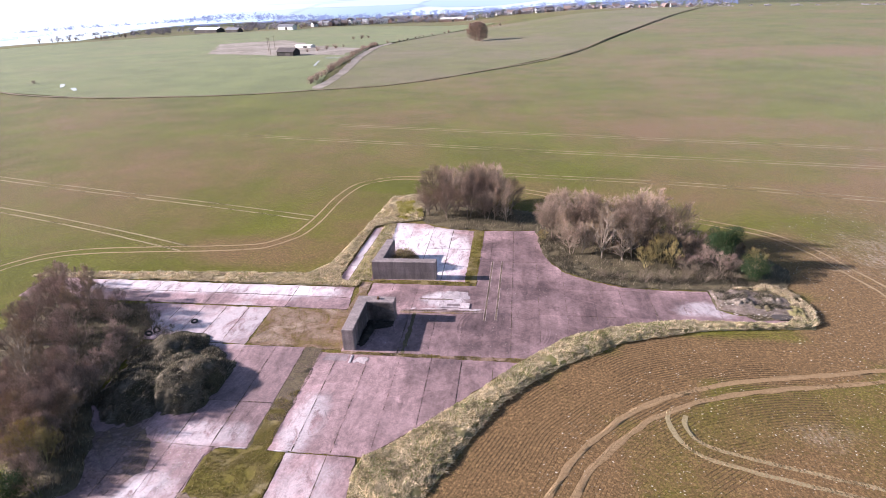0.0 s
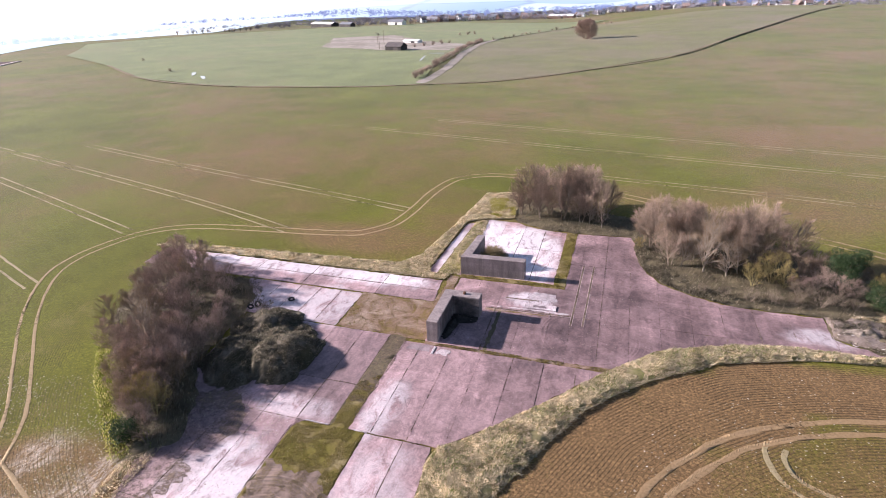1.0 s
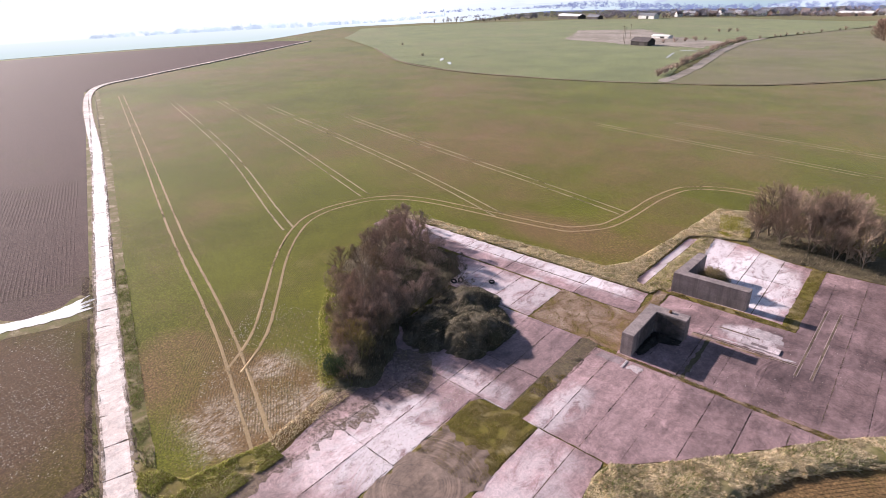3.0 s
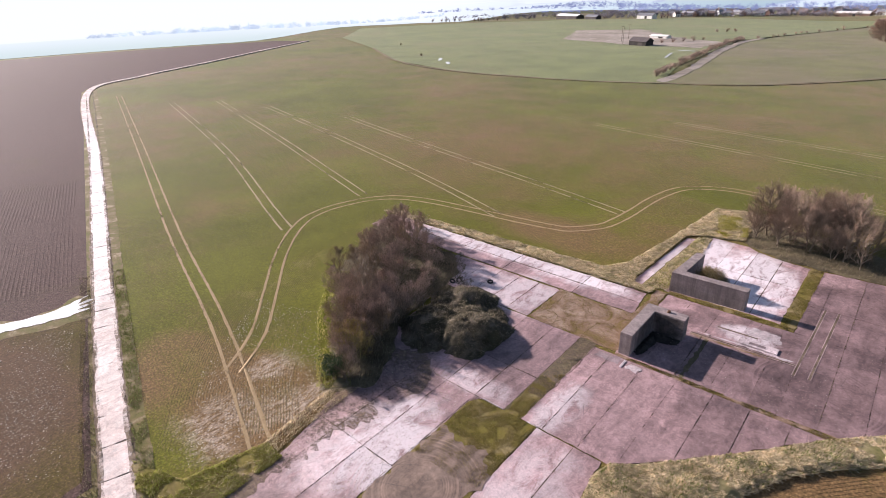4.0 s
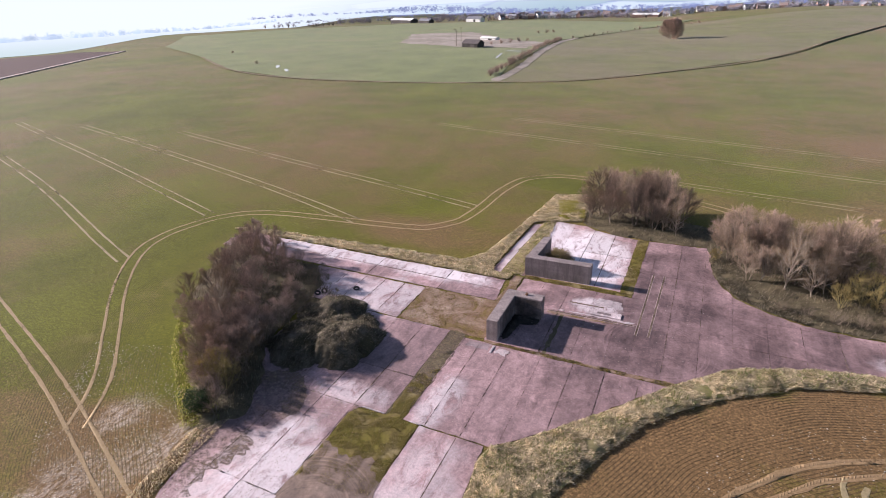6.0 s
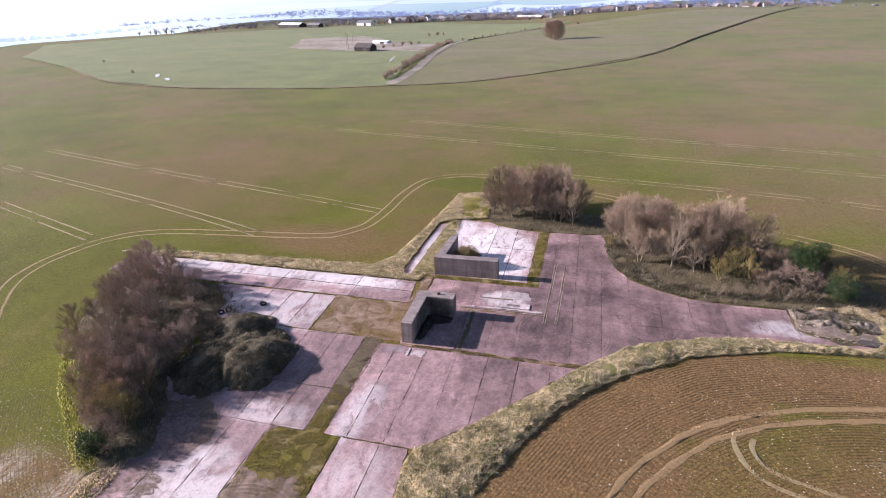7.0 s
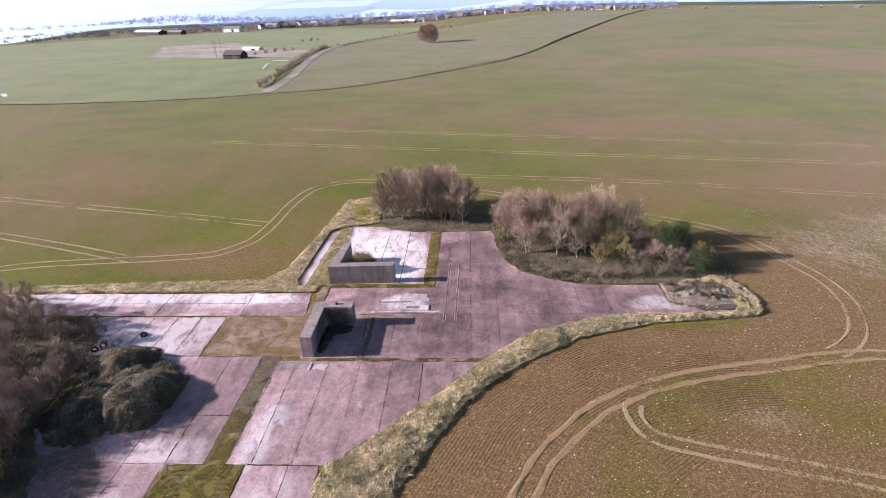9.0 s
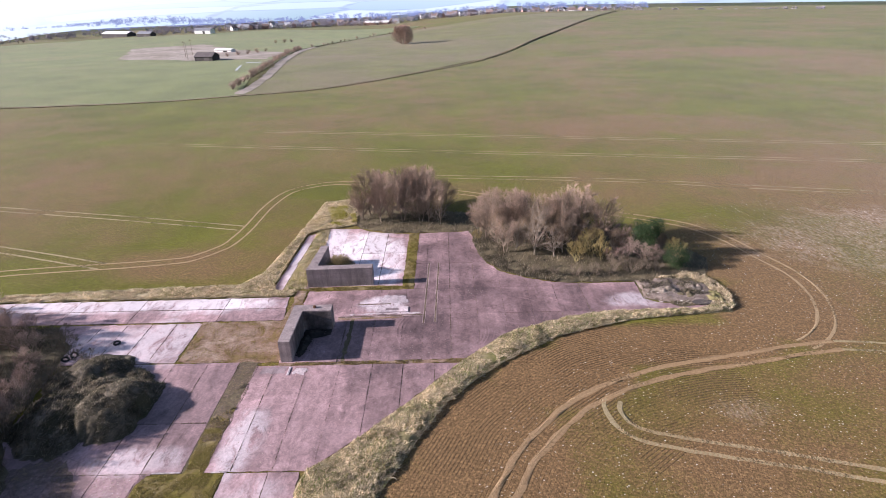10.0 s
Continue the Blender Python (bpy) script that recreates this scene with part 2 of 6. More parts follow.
def paint_material(name, colour, rough=0.7, metal=0.0, wear=0.25, scale=1.5):
    m, nt, b = nodes_of(name, rough, 0.4)
    b.inputs["Metallic"].default_value = metal
    col = ramp(nt, noise_of(nt, scale, 6, 0.65), [(0.3, tuple(v * (1 - wear) for v in colour)), (0.7, tuple(min(0.9, v * (1 + wear)) for v in colour))])
    plug(nt, random_tint(nt, col, 0.8, 1.15), b.inputs["Base Color"])
    bump(nt, b, noise_of(nt, scale * 6, 5), 0.3, 0.02)
    return m


def worn_track(name, dark, light, show):
    """Pale wheel-pressed soil, rubbed out in places so that the field comes through."""
    m, nt, b = nodes_of(name, 0.9, 0.15)
    plug(nt, ramp(nt, noise_of(nt, 3.0, 8, 0.75), [(0.3, dark), (0.7, light)]), b.inputs["Base Color"])
    bump(nt, b, noise_of(nt, 5.0, 6, 0.7), 0.7, 0.04)
    tr, mx = nt.nodes.new("ShaderNodeBsdfTransparent"), nt.nodes.new("ShaderNodeMixShader")
    gap = calc(nt, "ADD", calc(nt, "MULTIPLY", noise_of(nt, 0.11, 4, 0.6), 0.55), calc(nt, "MULTIPLY", noise_of(nt, 2.2, 8, 0.8), 0.55))
    plug(nt, ramp(nt, gap, [(show - 0.07, 1.0), (show + 0.07, 0.0)]), mx.inputs[0])
    nt.links.new(tr.outputs[0], mx.inputs[1])
    nt.links.new(b.outputs[0], mx.inputs[2])
    nt.links.new(mx.outputs[0], nt.nodes["Material Output"].inputs[0])
    return m


# bleached concrete, with the white glare off wet bays painted in
PALE_SPOTS = [(-20, 88, 3, 5, 0.8), (-8.6, 80, 1.6, 9, 0.7), (-14, 85, 6, 7, 0.95), (-12, 77, 5, 5, 0.9), (-50, 67.5, 16, 2.6, 0.8), (-37, 58, 5.5, 5, 0.55), (-33, 67, 9, 2.6, 0.85), (-44, 58, 6, 4, 0.4),
              (-31.0, 26, 4.0, 8, 0.75), (-9, 66.2, 3, 2.2, 0.7), (-20.5, 40, 2.0, 5, 0.5), (-17.5, 27, 4, 9, 0.35), (-24, 80, 1.5, 9, 0.6), (25, 66, 4, 2, 0.45), (-30, 38.5, 4, 2, 0.4), (-35, 24, 3, 6, 0.4)]
# damp stains; the patch at (-39, 33) paints the west trees' shade
DAMP_SHADE_SPOTS = [(-30, 46, 7, 9, 0.45), (3, 62, 17, 14, 1.0), (-9, 57.5, 9, 5, 0.6), (22, 66, 9, 5, 0.8), (9, 66, 8, 8, 0.9), (-5, 48, 8, 7, 0.75), (-12, 44, 6, 6, 0.35), (15, 67, 12, 5, 0.85), (0, 77, 7, 16, 0.95), (-16, 57, 5, 4, 0.6), (-39, 33, 7, 8, 0.75), (-31, 41, 4, 5, 0.35), (-14, 66, 6, 2.5, 0.6), (-20, 50, 4, 3, 0.3)]
M_field = field_material("young_corn", (0.110, 0.111, 0.012), (0.186, 0.115, 0.054), haze_sheen=0.13, haze_tint=(0.90, 0.96, 1.0), cover=0.53, rough=0.88, gloss=0.08,
                         lush=[(31, 43.5, 13, 4.5, 0.06), (36, 33, 14, 3.5, 0.05), (-66, 44, 5, 14, 0.25), (-62, 37, 5, 6, 0.25), (-78, 36, 7, 8, 0.22), (-26, 113, 10, 4, 0.25), (-80, 60, 5, 10, 0.2)],
                         chalk=[(-50.5, 26.5, 2.6, 3.5, 0.9), (-46, 14.5, 5, 3, 0.85), (-44, 22, 2.5, 4, 0.7), (-42.5, 25.0, 2.0, 5, 0.9), (-48, 19, 3, 3, 0.6), (68, 78, 10, 9, 0.55), (75, 85, 25, 12, 0.5), (30, 44, 3, 2, 0.3)],
                         bare=[(3, 36, 9, 15, 0.26), (13, 50, 9, 6, 0.34), (27, 55.5, 15, 5, 0.42), (44, 62, 9, 8, 0.36), (56, 75, 10, 22, 0.2), (60, 170, 45, 14, 0.15), (150, 350, 70, 30, 0.2), (36, 40, 30, 13, 0.17), (42, 82, 10, 12, 0.28), (-42, 80, 16, 6, 0.17), (-47, 22, 10, 8, 0.32), (-60, 20, 9, 7, 0.22), (-66, 28, 6, 6, 0.12), (40, 110, 60, 12, 0.12), (90, 90, 40, 40, 0.15)])
M_plough = field_material("ploughed_soil", (0.08, 0.062, 0.03), (0.098, 0.061, 0.054), cover=0.2, row_turn=-18.0, rough=0.9, gloss=0.08, haze_sheen=0.05, haze_tint=(0.86, 0.80, 1.0))
M_thin = field_material("thin_corn", (0.085, 0.07, 0.014), (0.125, 0.079, 0.05), cover=0.40, haze_sheen=0.02, rough=0.9, gloss=0.06, row_turn=-18.0, bare=[(-70, 2, 14, 8, 0.2)])
M_far_green = field_material("far_pasture", (0.152, 0.168, 0.055), (0.20, 0.17, 0.08), cover=0.62, haze_sheen=0.14, haze_tint=(0.95, 1.0, 0.95))
M_far_brown = field_material("far_thin_corn", (0.145, 0.142, 0.045), (0.20, 0.158, 0.095), cover=0.52, haze_sheen=0.10, haze_tint=(0.95, 0.95, 1.0), row_turn=70)
M_stubble = soil_like("far_stubble", (0.19, 0.16, 0.125), (0.33, 0.285, 0.25), 0.03, 0.25)
M_concrete = concrete_material("weathered_concrete", (0.290, 0.187, 0.190), PALE_SPOTS, DAMP_SHADE_SPOTS, [(-25.5, 24.0, 4.0, 9.5, 1.0), (-1.0, 59.5, 4.0, 9.5, 0.25), (9.0, 63.5, 2.0, 5.0, 0.35)])
# near wall's inner corner: soot plus shade painted into the concrete
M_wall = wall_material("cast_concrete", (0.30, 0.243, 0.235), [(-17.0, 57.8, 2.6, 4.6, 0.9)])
M_joint = soil_like("joint_dirt", (0.06, 0.046, 0.032), (0.20, 0.15, 0.11), 0.5, 4.0)
M_moss = turf_material("moss_turf", (0.155, 0.115, 0.028), (0.205, 0.132, 0.088), (0.36, 0.27, 0.21), 0.58, 0.41)
M_moss_bright = turf_material("bright_moss", (0.135, 0.115, 0.018), (0.16, 0.122, 0.042), (0.28, 0.22, 0.12), 0.62)
M_dirt = turf_material("trodden_dirt", (0.14, 0.10, 0.064), (0.19, 0.138, 0.10), (0.38, 0.29, 0.245), 0.60, 0.40)
M_crumb = worn_track("crumbled_dirt", (0.11, 0.078, 0.055), (0.25, 0.185, 0.14), 0.55)
M_scuffed = concrete_material("wheel_scuffed_dirt", (0.185, 0.127, 0.098), arcs=[(-25.5, 24.0, 1.0, 9.5, 1.6)])
M_tip = soil_like("tip_soil", (0.10, 0.075, 0.06), (0.30, 0.235, 0.20), 0.7, 3.0)
M_litter = soil_like("leaf_litter", (0.05, 0.042, 0.026), (0.15, 0.12, 0.07), 0.35, 3.0)
M_verge = turf_material("rough_grass_ground", (0.14, 0.13, 0.045), (0.26, 0.21, 0.12), (0.50, 0.41, 0.27), 0.58, 0.46)
M_track = worn_track("wheel_track", (0.225, 0.158, 0.083), (0.39, 0.285, 0.165), 0.64)
M_pressed = worn_track("pressed_soil", (0.20, 0.128, 0.064), (0.34, 0.232, 0.13), 0.66)
M_edge = soil_like("field_edge_soil", (0.13, 0.10, 0.06), (0.24, 0.19, 0.13), 0.05, 0.6)
M_row = worn_track("row_soil", (0.15, 0.12, 0.035), (0.25, 0.19, 0.085), 0.52)
M_soot = soil_like("burnt_rubbish", (0.012, 0.011, 0.011), (0.05, 0.042, 0.036), 1.0, 5.0)
# pale patch: light concrete and painted glare of the wet track together
M_road = concrete_material("farm_track_concrete", (0.44, 0.34, 0.315), [(-160, 45, 90, 40, 0.6)], [(-52, 9, 6, 5, 0.3), (-76, 17, 5, 3, 0.35)])

# ---- shapes ----
rnd = random.Random(7)


def ease(a, b, x):
    t = min(1.0, max(0.0, (x - a) / (b - a)))
    return t * t * (3 - 2 * t)


def land(x, y):
    """Height of the open land: level round the pad, falling gently to the valley."""
    r, b = math.hypot(x, y), math.degrees(math.atan2(x, y))
    return -14 * ease(280, 900, r) * (1 - ease(-8, 8, b)) - 12 * ease(900, 1150, r)


def from_lists(name, verts, faces, material, smooth=False):
    me = bpy.data.meshes.new(name)
    me.from_pydata(verts, [], faces)
    me.materials.append(material)
    if smooth:
        me.polygons.foreach_set("use_smooth", [True] * len(me.polygons))
    me.update()
    return me


def part(name, bm, material=None, parent=None, label="", smooth=False):
    """One mesh object from a bmesh or a mesh, under a thing or a part."""
    if isinstance(bm, bmesh.types.BMesh):
        me = bpy.data.meshes.new(name)
        bm.to_mesh(me)
        bm.free()
        me.materials.append(material)
        if smooth:
            me.polygons.foreach_set("use_smooth", [True] * len(me.polygons))
    else:
        me = bm
    ob = new(name, me)
    if parent:
        ob.parent = parent
    if label:
        tagged(ob, label)
    return ob


def block(bm, x0, y0, z0, x1, y1, z1, bevel=0.0):
    made = bmesh.ops.create_cube(bm, size=1.0, matrix=Matrix.Translation(((x0 + x1) / 2, (y0 + y1) / 2, (z0 + z1) / 2)) @ Matrix.Diagonal((x1 - x0, y1 - y0, z1 - z0, 1)))
    if bevel:
        edges = list({e for v in made["verts"] for e in v.link_edges})
        bmesh.ops.bevel(bm, geom=edges, offset=bevel, segments=2, affect="EDGES")
    return made


def along(points, step):
    """Points at even steps along a smooth line through the given ones."""
    pts = [Vector(p) for p in points]
    out = []
    for i in range(len(pts) - 1):
        a, b = pts[i], pts[i + 1]
        p0, p3 = pts[max(0, i - 1)], pts[min(len(pts) - 1, i + 2)]
        n = max(1, int((b - a).length / step))
        for k in range(n):
            t = k / n
            out.append(0.5 * ((2 * a) + (b - p0) * t + (2 * p0 - 5 * a + 4 * b - p3) * t * t + (3 * a - p0 - 3 * b + p3) * t ** 3))
    out.append(pts[-1])
    return out


def ragged(poly, step=1.0, amp=0.2, freq=0.6):
    """The outline with its edges broken up."""
    out = []
    for i in range(len(poly)):
        a, b = Vector(poly[i]), Vector(poly[(i + 1) % len(poly)])
        n = max(1, int((b - a).length / step))
        side = Vector((a.y - b.y, b.x - a.x)).normalized()
        for k in range(n):
            p = a.lerp(b, k / n)
            out.append(p + side * amp * 2 * noise.noise((p.x * freq, p.y * freq, 3.1)))
    return out


def clip_to_box(poly, x0, y0, x1, y1):
    for axis, limit, keep_above in ((0, x0, True), (0, x1, False), (1, y0, True), (1, y1, False)):
        out = []
        for i in range(len(poly)):
            p, q = poly[i], poly[(i + 1) % len(poly)]
            ip, iq = (p[axis] >= limit) == keep_above, (q[axis] >= limit) == keep_above
            if ip:
                out.append(p)
            if ip != iq:
                t = (limit - p[axis]) / (q[axis] - p[axis])
                out.append((p[0] + t * (q[0] - p[0]), p[1] + t * (q[1] - p[1])))
        poly = out
        if len(poly) < 3:
            return []
    return poly


def area_of(poly):
    return 0.5 * sum(poly[i][0] * poly[(i + 1) % len(poly)][1] - poly[(i + 1) % len(poly)][0] * poly[i][1] for i in range(len(poly)))


def inside(x, y, poly):
    hit, j = False, len(poly) - 1
    for i in range(len(poly)):
        (xi, yi), (xj, yj) = poly[i], poly[j]
        if (yi > y) != (yj > y) and x < (xj - xi) * (y - yi) / (yj - yi) + xi:
            hit = not hit
        j = i
    return hit


def sheet(name, poly, cell, lift, material, label, relief=0.0, freq=0.5):
    """A piece of ground laid over the land, cut into cells so that it follows it."""
    bm = bmesh.new()
    poly = [tuple(p)[:2] for p in poly]
    if area_of(poly) < 0:
        poly = poly[::-1]
    bm.faces.new([bm.verts.new((x, y, 0)) for x, y in poly])
    xs, ys = [p[0] for p in poly], [p[1] for p in poly]
    for axis, low, high in ((0, min(xs), max(xs)), (1, min(ys), max(ys))):
        n = int((high - low) / cell)
        for k in range(1, n + 1):
            co, no = [0, 0, 0], [0, 0, 0]
            co[axis], no[axis] = low + k * cell, 1
            bmesh.ops.bisect_plane(bm, geom=bm.verts[:] + bm.edges[:] + bm.faces[:], plane_co=co, plane_no=no)
    bmesh.ops.triangulate(bm, faces=bm.faces[:])
    for v in bm.verts:
        edge = v.is_boundary
        v.co.z = land(v.co.x, v.co.y) + lift + 0.4 * ease(220, 450, math.hypot(v.co.x, v.co.y)) + (0 if edge else relief * (0.6 + noise.noise((v.co.x * freq, v.co.y * freq, 0.7))))
    return tagged(part(name, bm, material, smooth=True), label, kind="structure")


def ribbon(name, points, width, lift, material, label, step=2.0, wander=0.1, kind="structure"):
    """A strip of even width along a line on the ground, with a slightly sunken middle."""
    pts = along(points, step)
    verts, faces = [], []
    for i, p in enumerate(pts):
        d = (pts[min(i + 1, len(pts) - 1)] - pts[max(i - 1, 0)]).normalized()
        side = Vector((-d.y, d.x))
        for k, u in enumerate((-0.5, -0.38, 0.0, 0.38, 0.5)):
            w = width * (1 + wander * 2 * noise.noise((p.x * 0.6, p.y * 0.6, k * 3.0)))
            q = p + side * w * u
            verts.append((q.x, q.y, land(q.x, q.y) + lift + 0.5 * ease(220, 450, math.hypot(q.x, q.y)) - (0.0, -0.006, 0.004, -0.006, 0.0)[k]))
    for i in range(len(pts) - 1):
        for k in range(4):
            a = i * 5 + k
            faces.append((a + 1, a, a + 5, a + 6))
    return tagged(part(name, from_lists(name, verts, faces, material, True)), label, kind=kind)


# ---- the land ----
def graded(limit, fine, ratio):
    out, x, step = [0.0], 0.0, fine
    while x < limit:
        x += step
        step *= ratio
        out.append(min(x, limit))
    return [-v for v in out[:0:-1]] + out


def build_land():
    gx = graded(4600.0, 6.0, 1.03)
    verts = [(x, y, land(x, y)) for y in gx for x in gx]
    n = len(gx)
    faces = [(j * n + i, j * n + i + 1, (j + 1) * n + i + 1, (j + 1) * n + i) for j in range(n - 1) for i in range(n - 1)]
    tagged(part("ground", from_lists("ground", verts, faces, M_field, True)), "wide field of thin young green corn over brown soil", "field", kind="structure")


build_land()

# fields beyond the tracks
sheet("ground_ploughed", [(-48.2, 5.5), (-297, 88.5), (-306, 93), (-331, 129), (-375, 203), (-486, 355), (-535, 350), (-565, 280), (-610, 150), (-660, -50), (-300, -160), (-46, -14)], 24, 0.03, M_plough,
      "bare ploughed purple-brown field beside the farm track")
sheet("ground_thin_corn_south", ragged([(-49.5, 5.2), (-80.2, 15.8), (-80.9, 12.7), (-82.4, 9.2), (-83.6, 5.0), (-95, -6), (-80, -40), (-46, -13)], 1.5, 0.3), 10, 0.045, M_thin, "thin brownish corn below the wet lane")
far_line = [(-484.9, 355.0), (-330, 300), (-244.7, 241.0), (-186.6, 223.6), (-147.5, 224.6), (-116.0, 228.2), (-86.7, 237.7), (-54.2, 250.2), (-18.5, 286.6), (27.4, 348.7), (81.0, 482.8), (186.3, 738.4), (251.9, 869.3)]
sheet("ground_pasture", far_line[1:7] + [(-98, 288), (-106, 380), (-114, 450), (-105, 500), (-73, 655), (-30, 800), (-250, 870), (-420, 800), (-560, 690), (-640, 560), (-486, 400)], 20, 0.10, M_far_green,
      "bright green pasture on the far side of the track")
sheet("ground_thin_corn", far_line[6:] + [(150, 850), (20, 760), (-45, 690), (-73, 645), (-100, 500), (-106, 440), (-98, 350), (-88, 278)], 20, 0.12, M_far_brown,
      "brownish thin corn round the lone tree")
sheet("ground_stubble", ragged([(-237.4, 422.6), (-300, 560), (-242.1, 590), (-162.6, 470), (-116.1, 425.4), (-115.5, 380), (-171.1, 387.8)], 6.0, 3.0, 0.06), 20, 0.2, M_stubble,
      "grey stubble ground round the barn")

# ---- concrete ----
def slabs(name, outline, xs, ys, label, gap=0.085, top=0.05, rag=0.12, cross=1.0):
    """A pavement of cast bays: each bay one slab, with open joints over a dirt bed."""
    rough = [tuple(p) for p in ragged(outline, 0.7, rag, 0.9)] if rag else [tuple(p) for p in outline]
    if area_of(rough) < 0:
        rough = rough[::-1]
    base = sheet(name, rough, 12, 0.018, M_joint, label)
    for i in range(len(xs) - 1):
        for j in range(len(ys) - 1):
            g = gap * (0.35 + 1.2 * rnd.random()) / 2
            poly = clip_to_box(rough, xs[i] + g, ys[j] + g * cross, xs[i + 1] - g, ys[j + 1] - g * cross)
            if len(poly) < 3 or abs(area_of(poly)) < 0.4:
                continue
            poly = [tuple(p) for p in ragged(poly, 0.4, 0.045, 2.3)]
            h = top + rnd.uniform(-0.008, 0.01)
            tilt_x, tilt_y = rnd.uniform(-0.0015, 0.0015), rnd.uniform(-0.0015, 0.0015)
            cx, cy = (xs[i] + xs[i + 1]) / 2, (ys[j] + ys[j + 1]) / 2
            n = len(poly)
            verts = [(x, y, h + tilt_x * (x - cx) + tilt_y * (y - cy)) for x, y in poly] + [(x, y, 0.0) for x, y in poly]
            faces = [tuple(range(n))] + [(k, n + k, n + (k + 1) % n, (k + 1) % n) for k in range(n)]
            part("slab", from_lists("slab", verts, faces, M_concrete), M_concrete, base)
    return base


RIGHT_EDGE = [(1.4, 53.1), (3.1, 54.6), (6.7, 58.1), (10.3, 59.9), (15.4, 61.7), (21.3, 63.1), (30.8, 63.2), (33.5, 63.3), (35.6, 63.7)]
slabs("pavement_main", [(-23.0, 37.0), (-13.7, 37.0), (-11.8, 38.5), (-9.0, 41.3), (-4.8, 45.9), (-0.1, 51.4), (1.2, 52.7), (-23.0, 52.7)],
      [-23.0, -20.6, -16.75, -13.0, -9.2, -5.6, -1.9, 1.8], [36.95, 52.75], "purplish grey concrete bays with dark open joints", 0.055, rag=0.1)
slabs("pavement_south", [(-21.1, 12.0), (-13.8, 12.0), (-13.7, 30.0), (-14.2, 36.9), (-21.1, 36.9)], [-21.1, -17.0, -13.0], [12, 24.4, 36.9], "pale grey concrete bays beside mossy ground", rag=0.08)
slabs("pavement_east", [(-20.4, 53.1)] + RIGHT_EDGE + [(35.2, 64.2), (31.5, 64.4), (28.6, 65.2), (27.0, 66.2), (27.1, 70.9), (19.4, 70.9), (15.6, 71.3), (11.8, 72.8), (7.9, 75.1), (6.0, 78.2), (4.9, 81.5), (4.1, 90.8), (-5.2, 90.2), (-5.2, 70.3), (-20.6, 70.2), (-20.6, 63.5)],
      [-20.6, -17.3, -13.6, -9.9, -6.2, -3.5, 0.05, 3.7, 7.4, 11.2, 15.0, 18.9, 22.9, 27.1, 35.0], [53.05, 63.3, 70.3, 78.4, 91.0], "wide apron of dark purplish damp-stained concrete bays", 0.034, cross=0.3)
slabs("pavement_north", [(-21.4, 70.9), (-6.9, 70.9), (-6.9, 90.1), (-10.4, 90.5), (-14.2, 91.6), (-16.0, 92.9), (-21.6, 93.1)], [-21.6, -17.9, -14.3, -10.6, -6.85], [70.8, 82.5, 93.3],
      "pale sunlit concrete bays behind the blast wall")
slabs("pavement_strip", [(-73.0, 62.5), (-22.4, 62.6), (-23.0, 68.7), (-31.0, 68.6), (-73.0, 68.4)], [-73, -62.5, -53.0, -43.4, -31.4, -22.0], [62.55, 65.7, 68.9], "long pale concrete strip with dark joints", gap=0.12)
slabs("pavement_west", [(-52.0, 53.6), (-33.05, 53.6), (-33.05, 62.2), (-52.0, 62.2)], [-52, -49.6, -46.2, -43.0, -39.7, -36.4, -33.0], [53.6, 62.3], "pale weathered concrete bays between trees and moss", rag=0.14)
slabs("pavement_southwest", [(-25.1, 36.9), (-25.1, 53.5), (-45.0, 53.5), (-46.0, 34.0), (-41.1, 28.3), (-38.8, 21.4), (-37.6, 16.1), (-37.7, 9.0), (-28.7, 9.0), (-28.7, 36.9)],
      [-46, -40.6, -36.8, -32.85, -28.85, -25.1], [9.0, 24.4, 36.9, 43.4, 53.5], "grey concrete bays with grass-grown joints")
slabs("pavement_path", [(-26.0, 70.8), (-24.6, 70.8), (-23.7, 91.0), (-25.0, 90.5)], [-26.2, -23.5], [70.8, 75.5, 80.0, 84.5, 91.2], "narrow concrete path through rough grass", rag=0.05)

# soft ground between the concrete
sheet("ground_moss_square", ragged([(-32.9, 53.8), (-20.6, 53.3), (-20.6, 70.5), (-22.2, 70.5), (-22.3, 62.4), (-32.9, 62.4)], 0.6, 0.25), 1.2, 0.055, M_moss, "brown-green moss over old concrete", 0.03)
sheet("ground_gutter", ragged([(-25.0, 36.9), (-23.05, 36.9), (-22.95, 43.0), (-24.0, 45.0), (-24.9, 42.0)], 0.5, 0.3), 1.2, 0.056, M_moss_bright, "mossy strip between concrete bays", 0.03)
sheet("ground_gutter_bed", [(-25.1, 36.9), (-22.95, 36.9), (-22.95, 53.6), (-25.1, 53.6)], 4, 0.04, M_litter, "dark dirt bed between bays")
sheet("ground_gutter_dirt", ragged([(-24.9, 40.0), (-22.9, 40.0), (-22.6, 53.5), (-25.0, 53.5)], 0.6, 0.2), 1.2, 0.056, M_crumb, "dirt and crumbled concrete between bays", 0.03)
sheet("ground_dirt_south", ragged([(-28.62, 8.0), (-21.18, 8.0), (-21.18, 29.0), (-23.2, 31.2), (-26.0, 30.4), (-28.62, 31.4)], 0.4, 0.4, 1.2), 1.2, 0.075, M_scuffed, "dirt worn bare by turning wheels", 0.02)
sheet("ground_dirt_crust", ragged([(-41.0, 29.5), (-37.0, 30.5), (-34.6, 27.5), (-36.0, 24.6), (-36.2, 20.0), (-36.4, 12.0), (-38.0, 12.0), (-38.8, 21.4)], 0.25, 0.6, 1.7), 1.0, 0.066, M_crumb, "crust of dirt over the concrete edge", 0.03)
